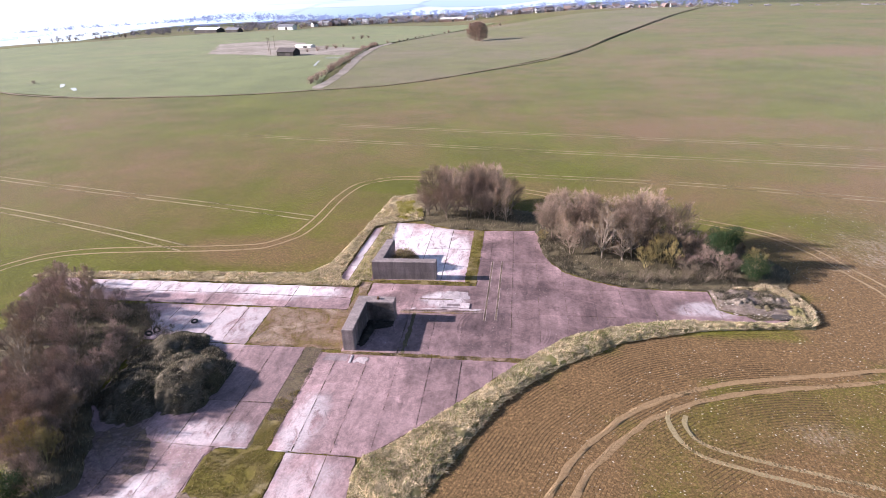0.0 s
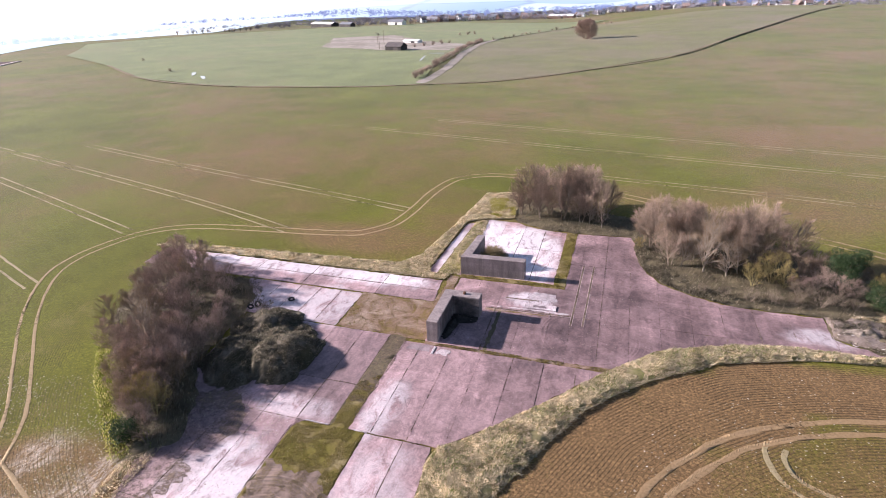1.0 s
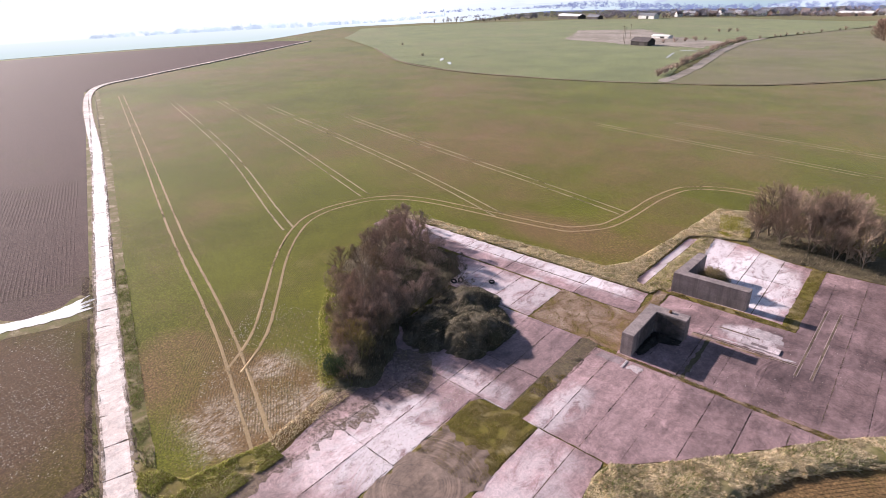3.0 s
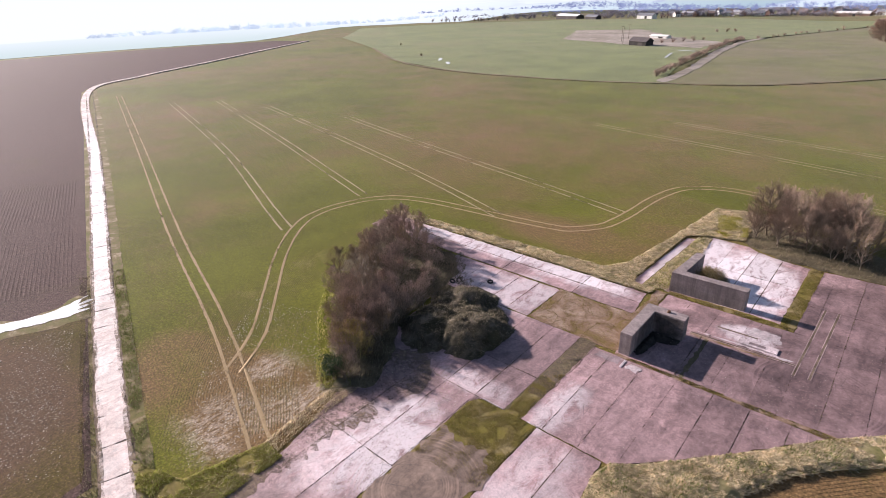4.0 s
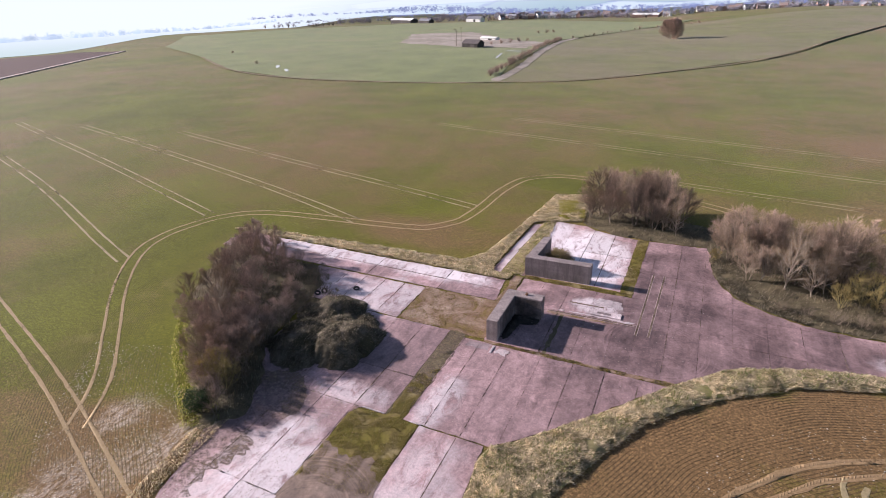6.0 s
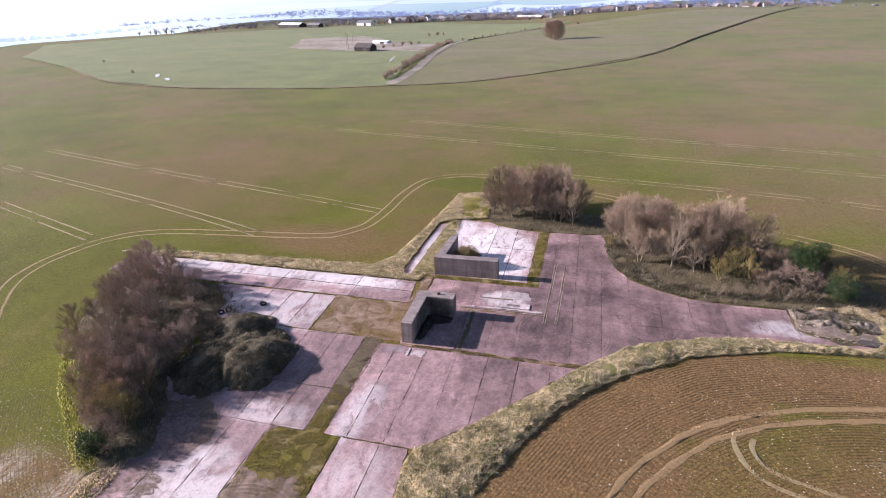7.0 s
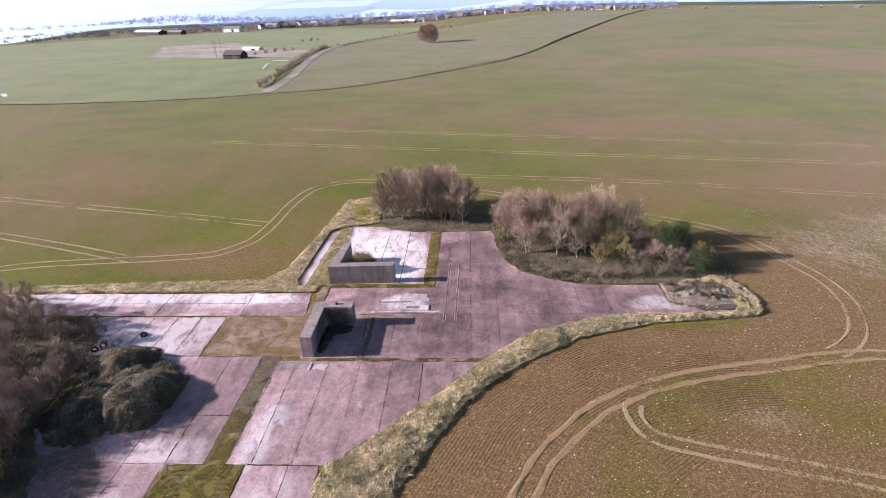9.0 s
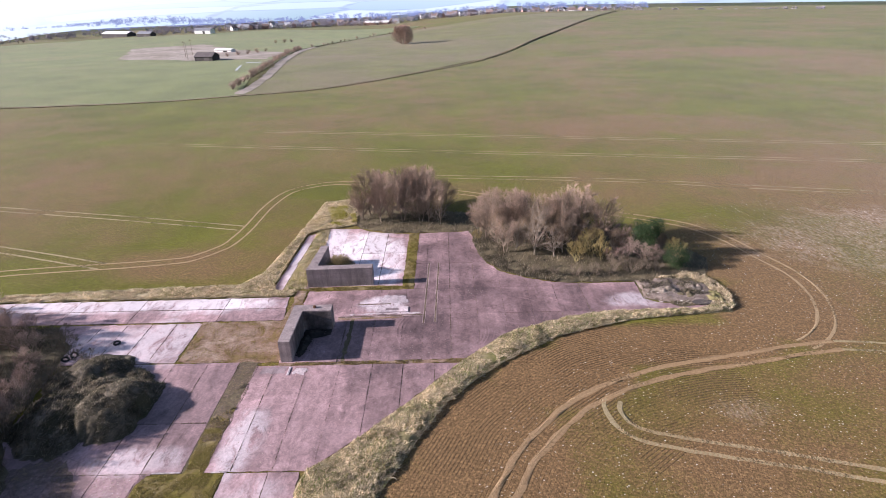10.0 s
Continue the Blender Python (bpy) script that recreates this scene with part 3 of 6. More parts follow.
sheet("ground_dirt_patch", ragged([(-42.0, 37.5), (-37.5, 39.5), (-34.2, 36.0), (-33.8, 32.6), (-36.2, 30.8), (-40.0, 30.6)], 0.35, 0.5, 1.3), 1.0, 0.070, M_crumb, "dark litter washed over the concrete", 0.03)
sheet("ground_moss_south", ragged([(-28.65, 12.0), (-21.15, 12.0), (-21.15, 37.0), (-28.65, 36.7)], 0.6, 0.15), 1.2, 0.045, M_moss_bright, "mossy ground worn to dirt by wheels", 0.03)
sheet("ground_moss_strip", ragged([(-6.9, 70.7), (-5.2, 70.4), (-5.1, 90.2), (-6.9, 90.1)], 0.5, 0.12), 1.2, 0.056, M_moss_bright, "bright mossy strip between concrete bays", 0.03)
sheet("ground_moss_front", ragged([(-20.8, 70.2), (-6.0, 70.2), (-5.6, 71.2), (-11.0, 71.6), (-20.8, 71.2)], 0.5, 0.12), 1.2, 0.058, M_moss_bright, "mossy strip at the foot of the blast wall", 0.03)
sheet("ground_dirt_path", ragged([(-24.5, 70.8), (-22.2, 70.8), (-21.4, 92.5), (-23.6, 92.0)], 0.7, 0.2), 1.2, 0.06, M_verge, "rough dead grass beside the narrow path", 0.12)
sheet("ground_moss_wall_line", ragged([(-20.4, 52.6), (-6.0, 52.75), (2.5, 52.6), (2.0, 53.5), (-6.0, 53.15), (-20.4, 53.25)], 0.5, 0.08), 1.5, 0.062, M_moss, "moss along the main joint", 0.02)
litter_w = [(-41.5, 27.5), (-54, 37.5), (-63, 46), (-69, 57), (-73, 67.5), (-62, 62.3), (-52, 61.8), (-47.5, 57), (-46.5, 50), (-45, 42), (-41, 36.5), (-38.5, 31)]
litter_e = [(4.7, 82), (6.2, 78.5), (8.1, 75.3), (12, 72.9), (15.8, 71.5), (19.5, 71.1), (27.1, 71.2), (27.3, 66.3), (31, 64), (38, 64), (38.6, 68), (38.2, 72), (41, 78), (36, 86), (27, 92), (14, 98), (5, 99), (-8, 104), (-18, 104.5), (-18.5, 96), (-16, 93), (-10.4, 90.7), (-5, 90.4), (4, 91)]
sheet("ground_litter_west", ragged(litter_w, 0.8, 0.35), 1.5, 0.075, M_litter, "dark leaf litter under the scrub", 0.15)
sheet("ground_litter_east", ragged(litter_e, 0.8, 0.3), 1.5, 0.075, M_litter, "brown litter and rough grass under the trees", 0.15)
verge_out = [(-11.5, 22.0), (-9.0, 29.0), (-6.9, 33.5), (-5.1, 37.1), (-1.2, 44.8), (2.4, 49.1), (6.3, 52.6), (13.4, 57.5), (23.4, 60.8), (31.1, 61.8), (37.2, 62.5), (38.6, 64.0)]
verge_in = [(-13.7, 22.0), (-13.7, 32.0), (-14.1, 34.5), (-13.6, 36.9), (-11.8, 38.4), (-9.0, 41.2), (-4.8, 45.8), (0.0, 51.3), (1.5, 53.0)] + RIGHT_EDGE[1:]
verge_east = verge_out + verge_in[::-1]
verge_north = [(-76, 68.4), (-73, 70.2), (-53.9, 71.3), (-31.5, 72.5), (-29.0, 75.7), (-27.4, 86.7), (-25.2, 106.7), (-19, 108.6), (-17.5, 101), (-17, 94.5), (-21.8, 93.2), (-25.4, 91.0), (-26.2, 72.5), (-25.5, 70.5), (-22.5, 70.4), (-22.8, 68.8), (-31, 68.8), (-53, 68.7), (-72, 68.5)]


def bank(name, outer, inner, height, material, label):
    """A raised grassy bank between two lines, steep on its field side."""
    a, b = along(outer, 1.2), along(inner, 1.2)
    n = 90
    pick = lambda q, t: q[min(len(q) - 1, int(t * (len(q) - 1)))]
    verts, faces, m = [], [], 9
    for i in range(n + 1):
        p, q = pick(a, i / n), pick(b, i / n)
        for k in range(m):
            u = k / (m - 1)
            c = p.lerp(q, u)
            rise = ease(0.0, 0.14, u) * (1 - 0.75 * ease(0.35, 1.0, u)) * height
            wob = noise.noise((c.x * 0.7, c.y * 0.7, 2.0))
            verts.append((c.x, c.y, 0.0 if k == 0 else 0.05 + rise * (0.9 + 0.5 * wob) * (0.3 if k == m - 1 else 1)))
    for i in range(n):
        for k in range(m - 1):
            v = i * m + k
            faces.append((v, v + m, v + m + 1, v + 1))
    return tagged(part(name, from_lists(name, verts, faces, material, True)), label, kind="structure")


sheet("ground_tip", ragged([(27.2, 66.3), (28.8, 65.5), (31.6, 64.8), (35.2, 64.6), (36.6, 64.3), (37, 69.5), (33, 71.6), (27.3, 71.2)], 0.5, 0.3, 1.1), 1.0, 0.16, M_tip, "bare brown dirt of the tip", 0.3)
bank_ob = bank("ground_bank_east", verge_out, verge_in, 0.4, M_verge, "low bank of pale dead grass along the concrete")
sheet("ground_yellow_moss", ragged([(-24.3, 101), (-19, 102), (-17.6, 95), (-21.6, 94)], 0.6, 0.4), 1.2, 0.2, M_moss_bright, "bright yellow-green moss at the field corner", 0.1)
sheet("ground_verge_north", ragged(verge_north, 0.8, 0.25), 1.5, 0.08, M_verge, "rough verge of dead grass", 0.22)

# farm track, its verges and the puddle beside it
road_mid = [(-20.0, -2.0), (-46.7, 7.2), (-56.6, 10.4), (-69.7, 14.8), (-93.0, 22.6), (-163.2, 46.6), (-298.0, 91.6), (-331, 130.5), (-375, 204), (-486, 356)]



def track_slabs():
    """Cast bays of the farm track, chipped at their corners, over a dirt bed."""
    base = ribbon("road_farm_track", road_mid, 3.3, 0.03, M_dirt, "pale cracked concrete farm track")
    line = along(road_mid, 0.5)
    run, start = 0.0, 0
    for i in range(1, len(line)):
        run += (line[i] - line[i - 1]).length
        if run < 4.7 and i < len(line) - 1:
            continue
        a, b = line[start], line[i]
        d = (b - a).normalized()
        side = Vector((-d.y, d.x))
        g = 0.02 + 0.03 * rnd.random()
        a, b = a + d * g, b - d * g
        poly = ragged([a - side * 1.38, b - side * 1.38, b + side * 1.38, a + side * 1.38], 0.5, 0.14, 0.7)
        n, h = len(poly), 0.075 + rnd.uniform(-0.01, 0.015)
        verts = [(p.x, p.y, land(p.x, p.y) + h + 0.5 * ease(220, 450, p.length)) for p in poly] + [(p.x, p.y, land(p.x, p.y)) for p in poly]
        part("slab", from_lists("slab", verts, [tuple(range(n))] + [(k, n + k, n + (k + 1) % n, (k + 1) % n) for k in range(n)], M_road), None, base)
        run, start = 0.0, i


track_slabs()
M_roaddirt = worn_track("track_dirt", (0.13, 0.095, 0.065), (0.26, 0.20, 0.145), 0.53)
for side, wide in ((1.3, 0.42), (-1.3, 0.5)):
    pts = [Vector(p) for p in road_mid[:7]]
    line = []
    for i, p in enumerate(pts):
        d = (pts[min(i + 1, 6)] - pts[max(i - 1, 0)]).normalized()
        line.append((p.x - d.y * side, p.y + d.x * side))
    ribbon("ground_track_dirt", line, wide, 0.105, M_roaddirt, "dirt trodden into the farm track", 0.7, 0.5)

# ---- tramlines ----
def wheel_pair(points, label="pale pair of tractor wheel tracks in the corn", gauge=1.95, width=0.38, step=1.2, material=None):
    pts = along(points, 3.0)
    for s in (-0.5, 0.5):
        line = []
        for i, p in enumerate(pts):
            d = (pts[min(i + 1, len(pts) - 1)] - pts[max(i - 1, 0)]).normalized()
            line.append(p + Vector((-d.y, d.x)) * gauge * s)
        ribbon("ground_wheel_track", [tuple(q) for q in line], width, 0.02, material or M_track, label, step, 0.35)


def tread_marks(points, label, gauge=1.95):
    """Chevrons that tractor tyres pressed into soft soil."""
    verts, faces = [], []
    pts = along(points, 0.36)
    for i in range(1, len(pts) - 1):
        d = (pts[i + 1] - pts[i - 1]).normalized()
        side = Vector((-d.y, d.x))
        for s in (-0.5, 0.5):
            for q in (-1, 1):
                a = pts[i] + side * (gauge * s + q * 0.02)
                b = pts[i] + side * (gauge * s + q * 0.25) - d * 0.22
                k = len(verts)
                w = d * 0.06
                verts.extend(((a - w).to_3d() + Vector((0, 0, 0.03)), (a + w).to_3d() + Vector((0, 0, 0.03)), (b + w).to_3d() + Vector((0, 0, 0.03)), (b - w).to_3d() + Vector((0, 0, 0.03)),
                              a.to_3d() + Vector((0, 0, 0.054)), b.to_3d() + Vector((0, 0, 0.054))))
                faces.extend(((k, k + 4, k + 5, k + 3), (k + 1, k + 2, k + 5, k + 4)))
    tagged(part("tread_marks", from_lists("tread_marks", [tuple(v) for v in verts], faces, M_pressed)), label, "tyre marks", kind="stuff")


TRAMS = [
    [(-40.2, 17.9), (-45.9, 20.1), (-50.9, 22.0), (-55.1, 23.6), (-68.4, 28.1), (-100.6, 37.9), (-166.6, 59.9), (-270.3, 94.1)],
    [(-53.4, 22.4), (-55.0, 25.0), (-58.1, 28.9), (-62.1, 32.6), (-66.9, 36.7), (-75.0, 43.8), (-82.0, 51.5), (-85.6, 58.0), (-85.8, 64.5), (-84.1, 70.0), (-80.2, 74.9), (-74.4, 77.5), (-67.5, 78.7), (-59.0, 79.6), (-49.4, 80.6), (-42.5, 82.3), (-38.8, 86.5), (-37.3, 93.8), (-36.4, 106.9), (-33.0, 116.0), (-21.7, 119.5), (0.5, 112.3), (23.1, 101.6), (38.0, 94.3), (43.8, 90.2), (47.3, 84.5), (49.2, 78.5), (51.0, 72.9), (51.2, 68.4), (50.2, 63.9), (47.9, 59.3), (44.9, 56.2), (42.5, 54.8)],
    [(17.0, 45.8), (16.6, 44.8), (16.6, 43.9), (17.1, 42.1), (18.4, 40.7), (21.5, 39.6), (26.3, 38.3), (30.9, 37.2), (38.1, 35.2), (60, 29.0)],
    [(-84, 51.5), (-94.6, 55.2), (-148.0, 74.7), (-231.3, 99.4)],
    [(-86.2, 72.3), (-144.9, 91.0), (-218.8, 112.7)],
    [(-56.5, 80.0), (-87.1, 90.0), (-141.5, 104.9), (-190, 117)],
    [(-38.5, 94.6), (-62.6, 100.7), (-106.4, 110.8), (-150, 122)],
    [(-21.7, 125.5), (0.5, 122.2), (37.9, 116.9), (70.7, 109.1), (130, 96)],
    [(-90, 160), (-58.1, 154.2), (12.6, 141.4), (82.0, 129.9), (150, 117)],
    [(-56.6, 171.9), (13.9, 159.1), (90.3, 145.3), (160, 133)],
]
M_faint = worn_track("faint_track", (0.21, 0.165, 0.085), (0.37, 0.30, 0.18), 0.62)
for k, tram in enumerate(TRAMS):
    if k < 2:
        wheel_pair(tram)
    elif k == 2:
        wheel_pair(tram, "pale pair of tractor wheel tracks turning in the soil", 1.6, 0.46, 0.7, M_faint)
    elif k < 7:
        wheel_pair(tram, "faint pair of wheel tracks across the corn", 1.95, 0.38, 2.5, M_faint)
    else:
        wheel_pair(tram, "faint pair of wheel tracks across the far corn", 1.95, 0.34, 2.5, M_faint)
SOFT = [(66, 50.0), (56, 52.8), (50.2, 54.2), (46.2, 54.5), (41.7, 53.9), (35.7, 52.6), (29.3, 51.4), (23.6, 50.0), (19.1, 48.3), (16.5, 47.0), (13.3, 45.0), (10.1, 41.9), (7.2, 38.6), (5.0, 34.9), (2.2, 29.5), (0, 23)]
wheel_pair(SOFT[3:], "pale pair of tractor wheel tracks pressed into soil", 1.75, 0.66, 0.7, M_pressed)
wheel_pair(SOFT[:4], "faint pair of wheel tracks across the corn", 1.75, 0.4, 2.5, M_faint)
tread_marks(SOFT[3:], "chevron tyre marks in the soft soil", 1.75)
tread_marks(TRAMS[2][3:-1], "chevron tyre marks in the soft soil", 1.6)
ribbon("ground_wheel_track", [(11.5, 42.2), (13.6, 41.9), (16.2, 41.3), (18.7, 40.5)], 0.26, 0.02, M_row, "faint single wheel track in the soil", 1.5, 0.35)


def drill_rows(name, points, offsets, label, material, width=0.09, rise=0.02, lift=0.0):
    """Faint sown rows that follow a curved edge."""
    verts, faces = [], []
    base = along(points, 1.4)
    for off in offsets:
        prev = None
        for i, p in enumerate(base):
            d = (base[min(i + 1, len(base) - 1)] - base[max(i - 1, 0)]).normalized()
            side = Vector((-d.y, d.x))
            q = p + side * (off + 0.15 * noise.noise((p.x * 0.2, p.y * 0.2, 1.0)))
            show = noise.noise((q.x * 0.07, q.y * 0.07, 8.0)) + 0.25 * noise.noise((p.x * 0.25, p.y * 0.25, off * 7.7))
            w = side * width * max(0.25, 0.8 + show)
            k = len(verts)
            z = 0.004 + lift
            verts += [(q.x - w.x, q.y - w.y, z), (q.x, q.y, z + rise * max(0.2, 0.7 + show)), (q.x + w.x, q.y + w.y, z)]
            if prev is not None:
                faces += [(prev, k, k + 1, prev + 1), (prev + 1, k + 1, k + 2, prev + 2)]
            prev = k
    tagged(part(name, from_lists(name, verts, faces, material)), label, "sown rows", kind="stuff")


drill_rows("sown_rows", [(-41, 20.5), (-50, 27), (-57, 34), (-63, 42), (-69, 53), (-74, 64), (-75.5, 70)], [0.3 * k for k in range(-6, 40)], "faint curved sown rows in thin corn", M_row, 0.055, 0.012)
M_furrow = worn_track("furrow_soil", (0.095, 0.06, 0.028), (0.175, 0.112, 0.056), 0.53)
drill_rows("sown_rows", verge_out[:10], [-0.9 - 0.36 * k for k in range(56)], "faint curved sown rows in bare soil", M_furrow, 0.07, 0.006)
drill_rows("plough_furrows", [(-91, 22.2), (-120, 31.9), (-150, 42.1)], [4.5 + 0.6 * k for k in range(56)], "shallow plough furrows beside the track", M_plough, 0.16, 0.02, 0.05)

ribbon("road_field_boundary", far_line[1:], 1.7, 0.16, M_edge, "thin farm track between the fields", 6.0, 0.3)
ribbon("road_hedge_track", [(-87.7, 240.5), (-89, 278), (-96, 330), (-101.5, 370), (-107, 438), (-104, 480)], 5.0, 0.2, M_stubble, "grey track beside the hedge", 6.0, 0.3)

# ---- blast walls ----
def blast_wall(label, corners, height):
    """An L-shaped concrete wall; corners of its plan, anticlockwise."""
    thing = tagged(new("blast_wall"), label, "blast wall")
    bm = bmesh.new()
    low = [bm.verts.new((x, y, -0.05)) for x, y in corners]
    high = [bm.verts.new((x, y, height)) for x, y in corners]
    bm.faces.new(high)
    n = len(corners)
    for k in range(n):
        bm.faces.new((low[k], low[(k + 1) % n], high[(k + 1) % n], high[k]))
    bmesh.ops.recalc_face_normals(bm, faces=bm.faces[:])
    bmesh.ops.bevel(bm, geom=[e for e in bm.edges if not e.is_boundary], offset=0.03, segments=2, affect="EDGES")
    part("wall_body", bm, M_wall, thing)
    return thing


WALL_H = 2.95
near_wall = blast_wall("grey L-shaped concrete blast wall, open to the apron", [(-20.2, 53.4), (-18.8, 53.4), (-18.8, 60.1), (-15.2, 60.1), (-15.2, 61.6), (-20.2, 61.6)], WALL_H)
far_wall = blast_wall("grey L-shaped concrete blast wall with a bush behind it", [(-20.9, 71.4), (-11.3, 71.7), (-11.25, 73.0), (-19.4, 72.75), (-19.1, 79.7), (-20.3, 79.7)], WALL_H)


def crust(label, poly, lift, material):
    """A thin ragged skin of other concrete."""
    sheet("ground_crust", ragged(poly, 0.35, 0.2, 1.7), 1.0, lift, material, label, 0.01)


def rig_channel(points, label):
    """Two thin pale kerbs with a dark slot between, set in the concrete."""
    (x0, y0), (x1, y1) = points
    thing = tagged(new("slot_channel"), label, "channel", "channels in the apron")
    d = Vector((x1 - x0, y1 - y0))
    side = Vector((-d.y, d.x)).normalized()
    n = max(4, int(d.length / 1.35))
    for s in (-0.15, 0.15):
        for k in range(n):
            if rnd.random() < 0.15:
                continue
            a, b = Vector((x0, y0)) + d * (k / n) + side * s, Vector((x0, y0)) + d * ((k + 0.96) / n) + side * s
            w = side * 0.04
            z = 0.064 + rnd.uniform(-0.004, 0.006)
            q = [a - w, b - w, b + w, a + w]
            verts = [(p.x, p.y, 0.03) for p in q] + [(p.x, p.y, z) for p in q]
            part("kerb", from_lists("kerb", verts, [(4, 5, 6, 7)] + [(i, (i + 1) % 4, 4 + (i + 1) % 4, 4 + i) for i in range(4)], M_kerb), None, thing)
    bm = bmesh.new()
    q = [Vector((x0, y0)) - side * 0.11, Vector((x1, y1)) - side * 0.11, Vector((x1, y1)) + side * 0.11, Vector((x0, y0)) + side * 0.11]
    lo, hi = [bm.verts.new((p.x, p.y, 0.02)) for p in q], [bm.verts.new((p.x, p.y, 0.060)) for p in q]
    bm.faces.new(hi)
    for i in range(4):
        bm.faces.new((lo[i], lo[(i + 1) % 4], hi[(i + 1) % 4], hi[i]))
    part("slot_fill", bm, M_joint, thing, "brown dirt filling the slot")
    return thing


M_pale = concrete_material("pale_concrete", (0.41, 0.335, 0.34))
M_kerb = concrete_material("worn_kerb_concrete", (0.29, 0.205, 0.20))
M_dark = concrete_material("dark_patch_concrete", (0.20, 0.15, 0.155))
rig_channel([(-3.5, 61.2), (-3.1, 78.6)], "pair of pale kerbs beside a slot in the apron")
rig_channel([(-2.0, 61.4), (-1.6, 78.6)], "pair of pale kerbs beside a slot in the apron")
rig_channel([(-15.0, 62.95), (-3.6, 63.3)], "broken pale kerbs of a cross channel in the apron")
rig_channel([(-12.8, 66.1), (-8.2, 66.25)], "short broken pale kerbs of a cross channel")


def plate(label, x0, y0, x1, y1, top, material, name="concrete_plate"):
    thing = tagged(new(name), label, "concrete plate")
    bm = bmesh.new()
    block(bm, x0, y0, 0.0, x1, y1, top, 0.015)
    part("plate_body", bm, material, thing)
    return thing


crust("broken pale crust along the cross channel", [(-14.6, 63.45), (-11.0, 63.5), (-8.0, 63.6), (-5.0, 63.5), (-3.9, 63.7), (-5.2, 63.95), (-9.0, 63.9), (-12.0, 63.75)], 0.07, M_pale)
crust("broken pale crust along the cross channel", [(-12.2, 65.5), (-9.9, 65.5), (-9.8, 65.9), (-12.0, 65.8)], 0.07, M_pale)
sheet("ground_joint_dirt", ragged([(-13.15, 53.3), (-12.75, 53.3), (-12.6, 57.5), (-12.7, 62.4), (-13.2, 62.4), (-13.1, 57.0)], 0.4, 0.16, 1.5), 1.0, 0.07, M_litter, "dark dirt and moss over a concrete joint", 0.03)
sheet("ground_joint_dirt", ragged([(-15.0, 62.2), (-6.5, 62.6), (-6.5, 62.85), (-15.0, 62.75)], 0.4, 0.12, 1.5), 1.0, 0.068, M_moss, "moss and dirt along the cross channel", 0.03)
crust("bleached broken edge of the concrete", [(28.7, 65.15), (31.5, 64.35), (34.8, 64.2), (34.9, 64.4), (31.6, 64.6), (28.9, 65.5)], 0.09, M_pale)
p1 = plate("low pale concrete plinth with a sunk slot", -9.9, 64.0, -5.7, 65.3, 0.16, M_pale)
bm = bmesh.new()
block(bm, -8.8, 64.4, 0.13, -7.0, 64.9, 0.168, 0.01)
part("sunk_slot", bm, M_dark, p1, "dark sunk slot")
crust("thin bleached concrete patch", [(-9.6, 66.4), (-5.8, 66.5), (-6.2, 68.3), (-9.2, 68.5)], 0.07, M_pale)
crust("white patch of repaired concrete", [(-18.3, 51.0), (-17.0, 50.9), (-16.7, 52.1), (-18.2, 52.2)], 0.07, M_pale)
crust("dark patch of tarred concrete", [(-22.2, 51.3), (-19.3, 51.2), (-19.2, 52.4), (-22.0, 52.4)], 0.068, M_dark)
for x, y, l, w in ((-18.8, 50.9, 1.5, 0.12), (-18.95, 50.9, 1.5, 0.12), (-27.8, 36.9, 2.6, 0.14), (-22.3, 36.9, 1.4, 0.14)):
    if l > w and x > -20:
        plate("narrow pale kerb edge", x, y, x + w, y + l, 0.12, M_pale, "kerb_stone")
    else:
        plate("broken pale concrete edge", x, y, x + l, y + w, 0.11, M_pale, "kerb_stone")
cap = tagged(new("wall_cap"), "rusty iron stub on top of the blast wall", "pipe stub")
bm = bmesh.new()
bmesh.ops.create_cone(bm, cap_ends=True, segments=12, radius1=0.22, radius2=0.16, depth=0.3, matrix=Matrix.Translation((-17.4, 60.9, WALL_H + 0.15)))
M_rust = paint_material("rusty_iron", (0.12, 0.06, 0.035), 0.8)
part("stub", bm, M_rust, cap)


# ---- mound ----
def mound_height(x, y):
    """Three overgrown tips of earth run together."""
    wob = 0.22 * noise.noise((x * 0.35, y * 0.35, 7.0)) + 0.10 * noise.noise((x * 1.1, y * 1.1, 3.0))
    z = 0.0
    for cx, cy, rx, ry, h, p in ((-36.0, 45.2, 3.9, 5.0, 2.3, 3.2), (-40.3, 44.6, 5.4, 5.4, 1.9, 1.8), (-41.6, 51.0, 4.6, 4.2, 1.9, 1.8), (-37.2, 49.2, 2.6, 2.6, 1.2, 1.5), (-38.3, 47.0, 6.2, 5.6, 1.9, 1.5)):
        r = math.hypot((x - cx) / rx, (y - cy) / ry) + wob
        if r < 1:
            z = max(z, h * (1 - max(0.0, r) ** p))
    if z > 0:
        z = max(0.0, z + 0.24 * min(1.0, z) * noise.fractal((x * 0.6, y * 0.6, 1.3), 0.7, 2.0, 5))
    return z


M_mound = turf_material("mound_turf", (0.05, 0.047, 0.023), (0.088, 0.072, 0.05), (0.21, 0.172, 0.128), 0.58, 0.44)
def build_mound():
    xs, ys = [-48.0 + 0.25 * i for i in range(66)], [37.5 + 0.25 * j for j in range(74)]
    verts = [(x, y, 0.03 + mound_height(x, y)) for y in ys for x in xs]
    n = len(xs)
    faces = []
    for j in range(len(ys) - 1):
        for i in range(n - 1):
            q = (j * n + i, j * n + i + 1, (j + 1) * n + i + 1, (j + 1) * n + i)
            if max(verts[k][2] for k in q) > 0.04:
                faces.append(q)
    me = from_lists("earth_mound", verts, faces, M_mound, True)
    tagged(part("earth_mound", me), "dark grassy earth mound dumped on the concrete", "mound", kind="structure")


